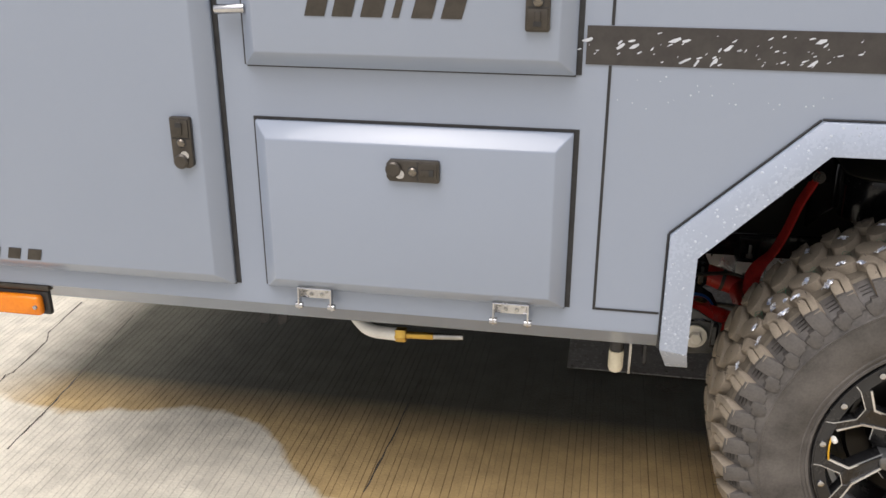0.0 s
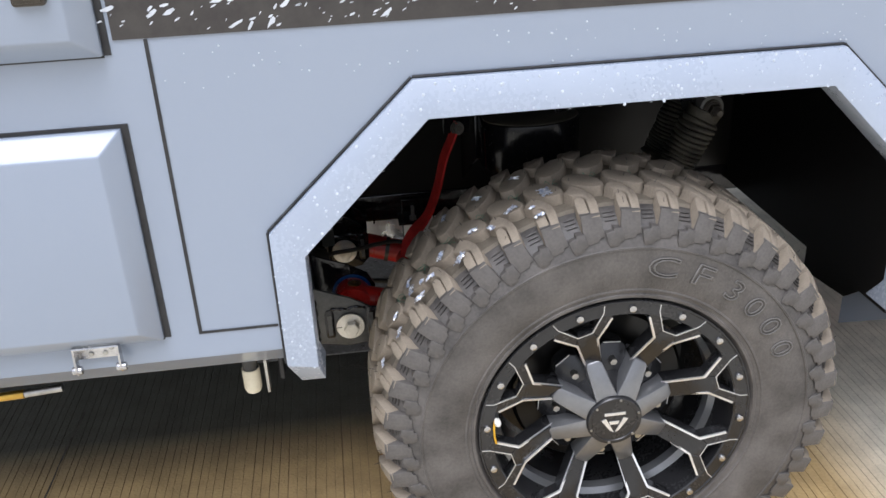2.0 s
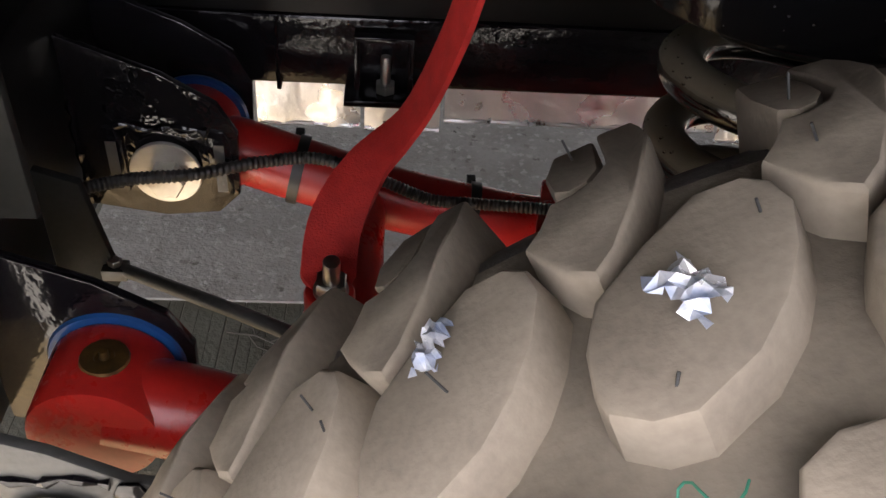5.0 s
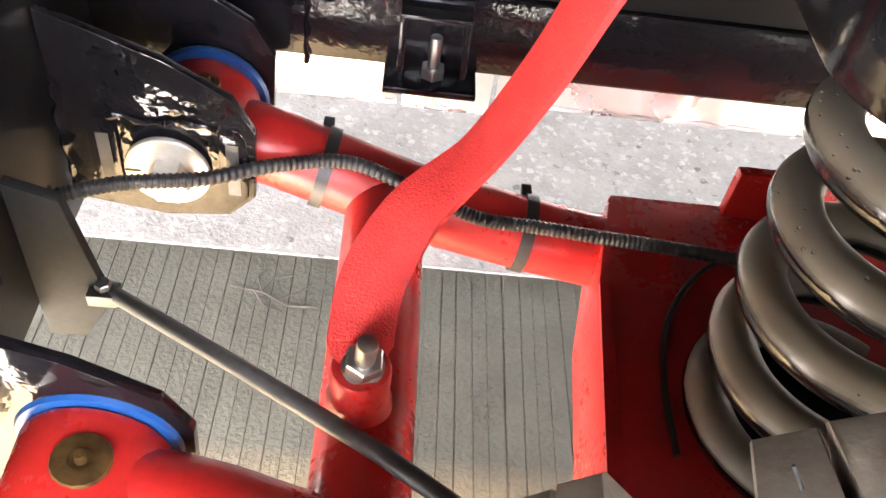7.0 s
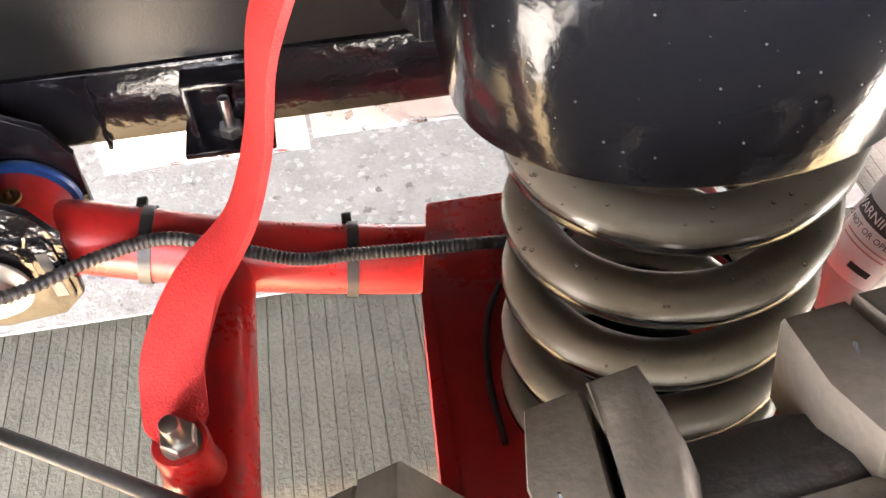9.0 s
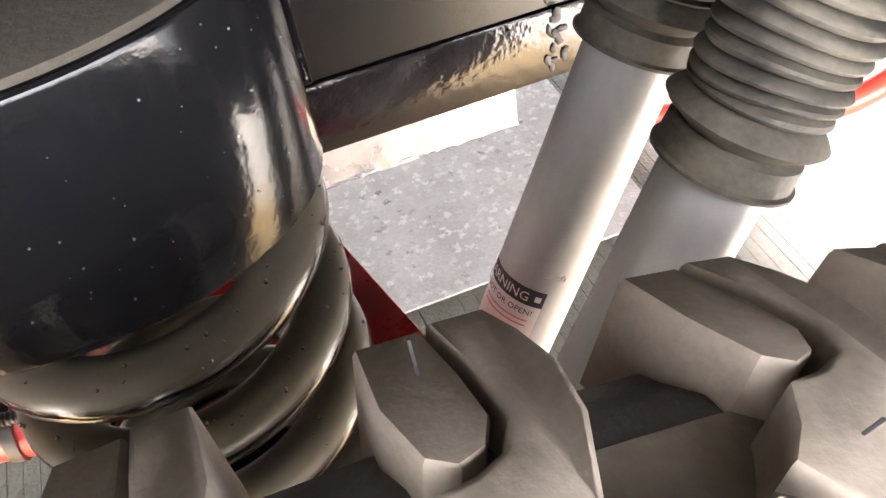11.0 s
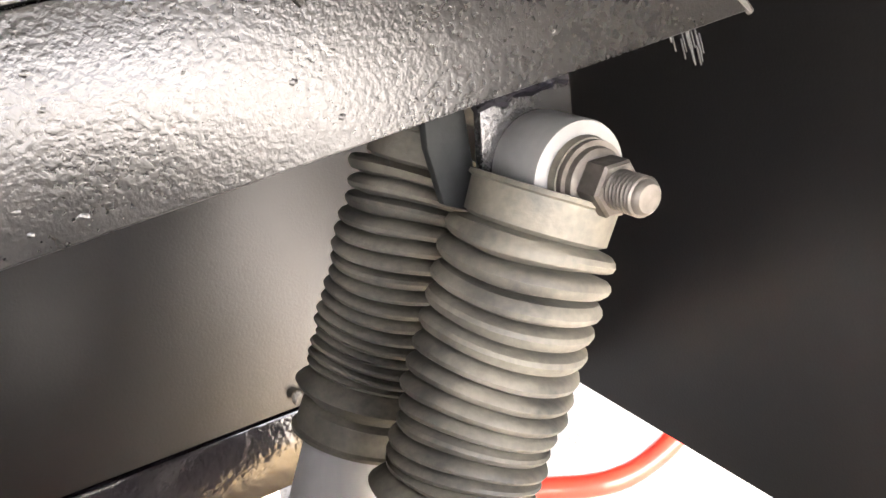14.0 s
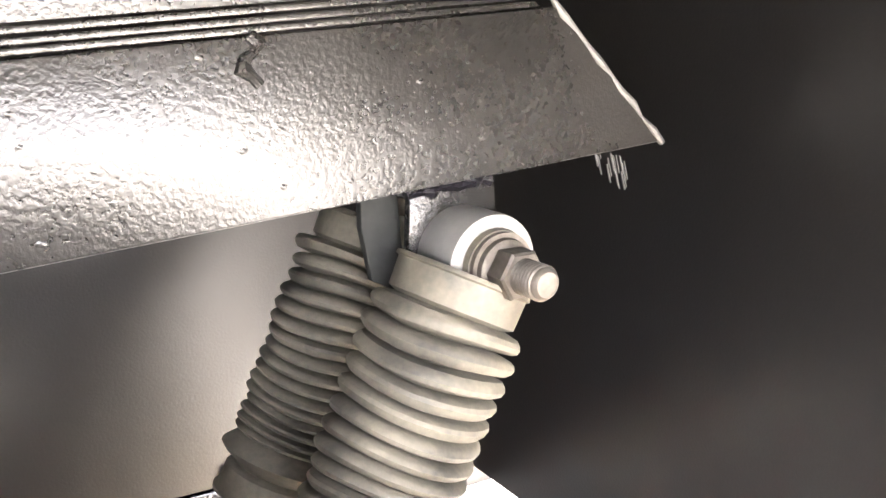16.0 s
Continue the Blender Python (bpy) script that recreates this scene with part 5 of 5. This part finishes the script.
def foil_scraps():
    """Torn, crumpled bits of silver wrapping stuck to the blocks."""
    rng = random.Random(29)
    spots = SCRAPS
    for ang, y, size in spots:
        bm = bmesh.new()
        nx, ny = 9, 6
        lean = rng.uniform(0, 3)
        grid = []
        for i in range(nx + 1):
            row = []
            for j in range(ny + 1):
                u, v = i / nx - 0.5, j / ny - 0.5
                edge = max(abs(u), abs(v)) * 2
                x, w = u * size * 2.6 * rng.uniform(0.72, 1.1), v * size * 1.5 * rng.uniform(0.72, 1.1)
                row.append(bm.verts.new((x * math.cos(lean) - w * math.sin(lean), x * math.sin(lean) + w * math.cos(lean), 0.0012 + rng.uniform(0, 0.0058) * (1.1 - 0.7 * edge))))
            grid.append(row)
        for i in range(nx):
            for j in range(ny):
                if min(i, j, nx - 1 - i, ny - 1 - j) == 0 and rng.random() < 0.3:
                    continue
                q = (grid[i][j], grid[i + 1][j], grid[i + 1][j + 1], grid[i][j + 1])
                bm.faces.new((q[0], q[1], q[2]))
                bm.faces.new((q[0], q[2], q[3]))
        bmesh.ops.delete(bm, geom=[v for v in bm.verts if not v.link_faces], context="VERTS")
        bm.transform(Matrix.Rotation(radians(ang), 4, "Y") @ Matrix.Translation((0, y, 0.4035 - crown(y))))
        part("foil_scrap", bm, SCRAP, tyre, "torn silver foil scrap", smooth=False)


# angle on the tyre, distance across it, size
SCRAPS = ((-14.7, 0.08, 0.013), (-23.3, 0.066, 0.01), (-32.6, 0.071, 0.008), (-41.9, 0.075, 0.01), (-52.7, 0.099, 0.009), (-28.7, 0.044, 0.007), (-18.1, 0.02, 0.008), (-37.8, 0.027, 0.011), (-28.9, 0.168, 0.009), (-19.0, 0.17, 0.008), (-46.0, 0.044, 0.008), (-48.8, 0.059, 0.005), (-18.9, 0.042, 0.005), (-38.4, 0.183, 0.007), (-52.5, 0.07, 0.009), (-50.5, 0.03, 0.01), (-59.5, 0.066, 0.007), (-60.0, 0.024, 0.008), (-69, 0.03, 0.008))
foil_scraps()
for ch, ang in zip("CF3000", (12, 25, 37.5, 47, 56.5, 66.5)):
    cu = bpy.data.curves.new("raised_letter", "FONT")
    cu.body, cu.size, cu.align_x, cu.resolution_u = ch, 0.050, "CENTER", 3
    cu.fill_mode, cu.bevel_depth, cu.bevel_resolution = "NONE", 0.0011, 1
    tmp = bpy.data.objects.new("raised_letter", cu)
    scene.collection.objects.link(tmp)
    me = bpy.data.meshes.new_from_object(tmp.evaluated_get(bpy.context.evaluated_depsgraph_get()))
    bpy.data.objects.remove(tmp)
    me.materials.clear()
    me.materials.append(LETTER)
    ob = new("raised_letter", me)
    ob.parent = tyre
    ob.matrix_basis = Matrix.Rotation(radians(ang), 4, "Y") @ pose(0, -0.0162, 0.279, 94, 0, 0) @ Matrix.Diagonal((1.55 if ch in "CF" else 1.25, 1, 1, 1))

# rim
rim = part("rim", lathe([(0.229, 0.012), (0.2325, -0.004), (0.2318, -0.0085), (0.2295, -0.0088), (0.2280, -0.0065), (0.2085, -0.0065), (0.2065, -0.004), (0.206, 0.03), (0.196, 0.06), (0.188, 0.19), (0.225, 0.235)], (0, 0, 0), AX, 96, cap=False), RIM_BLACK, wheel, "gloss black alloy rim")
# ring added in grey: the sky's reflection in the black barrel, as colour
part("barrel_step", lathe([(0.1985, 0.050), (0.1880, 0.056), (0.1860, 0.072), (0.1900, 0.074)], (0, 0, 0), AX, 72, cap=False), RIM_GREY, rim, "step inside the barrel, greyed to stand for reflected sky")
part("drum", lathe([(0.06, 0.10), (0.150, 0.102), (0.156, 0.11), (0.156, 0.17), (0.02, 0.18)], (0, 0, 0), AX, 48), SATIN_BLACK, wheel, "black brake drum")
BOLT_ME = to_mesh("rim_bolt", lathe([(0.0066, 0), (0.0066, 0.002), (0.0056, 0.0042), (0.003, 0.0048)], (0, -0.0065, 0.2185), (0, -1, 0), 14), CHROME)
for k in range(16):
    around(BOLT_ME, "rim_bolt", 5 + 22.5 * k, rim)


def slab(points, y_of, depth):
    """A plate from (x, r) points whose face lies at y_of(r) and that is depth thick."""
    bm = bmesh.new()
    f = [bm.verts.new((x, y_of(r), r)) for x, r in points]
    b = [bm.verts.new((x, y_of(r) + depth, r)) for x, r in points]
    n = len(points)
    bm.faces.new(f)
    bm.faces.new(b[::-1])
    for i in range(n):
        bm.faces.new((f[i], b[i], b[(i + 1) % n], f[(i + 1) % n]))
    bmesh.ops.recalc_face_normals(bm, faces=bm.faces)
    return bm


def face_y(r):
    """The spokes' face: flush with the ring, then diving towards the hub."""
    if r > 0.17:
        return -0.0065 + 0.0055 * min(1, (0.205 - r) / 0.035) if r < 0.205 else -0.0065
    return -0.001 + 0.040 * min(1, (0.17 - r) / 0.08)


def bar(p, q, w):
    p, q = Vector(p), Vector(q)
    n = Vector((-(q - p).y, (q - p).x)).normalized() * w
    return [tuple(p - n), tuple(q - n), tuple(q + n), tuple(p + n)]


STEM = to_mesh("spoke", bevel(slab([(-0.0125, 0.060), (0.0125, 0.060), (0.0135, 0.100), (0.0190, 0.166), (0.0125, 0.1835), (-0.0125, 0.1835), (-0.0190, 0.166), (-0.0135, 0.100)], face_y, 0.030), 0.0016, 2), RIM_BLACK)
BRANCH = [to_mesh("branch", bevel(slab([(s * 0.0188, 0.1665), (s * 0.0510, 0.2000), (s * 0.0490, 0.2080), (s * 0.0375, 0.2120), (s * 0.0127, 0.1833)], face_y, 0.026), 0.0012, 1), RIM_BLACK) for s in (-1, 1)]
EDGE = []
for s in (-1, 1):
    for p, q, w in (((s * 0.0118, 0.088), (s * 0.0172, 0.165), 0.0018), ((s * 0.0172, 0.165), (s * 0.0485, 0.1975), 0.0018), ((s * 0.0125, 0.1822), (s * 0.0385, 0.2122), 0.0006), ((s * 0.0385, 0.2122), (s * 0.0440, 0.2270), 0.0005)):
        EDGE.append(to_mesh("milled_edge", slab(bar(p, q, w), lambda r: face_y(r) - 0.0012, 0.003), MILLED))
EDGE.append(to_mesh("milled_edge", slab(bar((-0.0125, 0.1822), (0.0125, 0.1822), 0.0005), lambda r: face_y(r) - 0.0008, 0.002), MILLED))


def lobe_y(r):
    return -0.045 + 0.028 * max(0, (r - 0.045) / 0.08)


LOBE = to_mesh("hub_lobe", bevel(slab([(-0.0190, 0.040), (0.0190, 0.040), (0.0165, 0.070), (0.0142, 0.102), (0.0110, 0.109), (-0.0110, 0.109), (-0.0142, 0.102), (-0.0165, 0.070)], lobe_y, 0.052), 0.0028, 2), RIM_GREY)
PAD = to_mesh("lug_pad", bevel(slab([(-0.0150, 0.055), (0.0150, 0.055), (0.0260, 0.108), (0.0150, 0.118), (-0.0150, 0.118), (-0.0260, 0.108)], lambda r: -0.010 + 0.024 * max(0, (r - 0.055) / 0.06), 0.03), 0.0022, 2), RIM_BLACK)
PAD_LINE = to_mesh("milled_edge", slab(bar((-0.0150, 0.1165), (0.0150, 0.1165), 0.0006), lambda r: 0.0135, 0.003), MILLED)
LUG_NUT = to_mesh("lug_nut", hexagon((0, 0.006, 0.090), (0, -1, 0), 0.0115, 0.014), STEEL)
for k in range(8):
    a = 27.5 + 45 * k
    sp = around(STEM, "spoke", a, rim)
    for me in BRANCH:
        ob = new("branch", me)
        ob.parent = sp
    for me in EDGE:
        ob = new("milled_edge", me)
        ob.parent = sp
cap = part("hub", lathe([(0.100, 0.06), (0.098, 0.034), (0.078, 0.004), (0.056, -0.024), (0.0485, -0.040), (0.047, -0.0480), (0.0450, -0.0500), (0.0395, -0.0500), (0.0385, -0.0485), (0.004, -0.0485)], (0, 0, 0), AX, 48), RIM_BLACK, wheel, "dark alloy hub cap")
cap.location.y = 0.047
for k in range(8):
    a = 27.5 + 45 * k
    around(LOBE, "hub_lobe", a, cap)
    around(PAD, "lug_pad", a + 22.5, cap)
    around(PAD_LINE, "milled_edge", a + 22.5, cap)
    around(LUG_NUT, "lug_nut", a + 22.5, cap)
CAP_SCREW = to_mesh("cap_screw", lathe([(0.0026, 0), (0.0020, 0.002)], (0, -0.0498, 0.0425), (0, -1, 0), 10), STEEL)
for k in range(6):
    around(CAP_SCREW, "cap_screw", 60 * k + 12, cap)
for s in (-1, 1):
    part("cap_mark", slab([(s * 0.001, -0.022), (s * 0.008, -0.018), (s * 0.023, 0.003), (s * 0.015, 0.006)], lambda r: -0.0500, 0.002), MILLED, cap, "plain pale cap mark")
part("cap_mark", slab([(-0.018, 0.012), (0.018, 0.012), (0.018, 0.017), (-0.018, 0.017)], lambda r: -0.0500, 0.002), MILLED, cap)
part("cap_mark", slab([(-0.008, -0.006), (0.006, -0.006), (0.008, 0.000), (-0.010, 0.000)], lambda r: -0.0500, 0.002), MILLED, cap)
tagm = letters("FLOW FORMING", 0.009, 0.0003, MILLED, rim, "rim_text")
tagm.matrix_basis = Matrix.Rotation(radians(203), 4, "Y") @ pose(0, -0.0068, 0.2085, 90, 0, 0)
part("valve_wire", sweep([Vector((-0.205, -0.010, 0.035)), Vector((-0.207, -0.012, 0.02)), Vector((-0.206, -0.011, 0.002)), Vector((-0.203, -0.009, -0.012))], 0.0018, 8), WIRE, rim, "yellow wire tied to the rim")
part("valve", lathe([(0.004, 0), (0.0055, 0.004), (0.0055, 0.014), (0.003, 0.018)], (-0.201, -0.004, 0.032), (0, -1, 0.1), 12), WHITE_PIPE, rim)
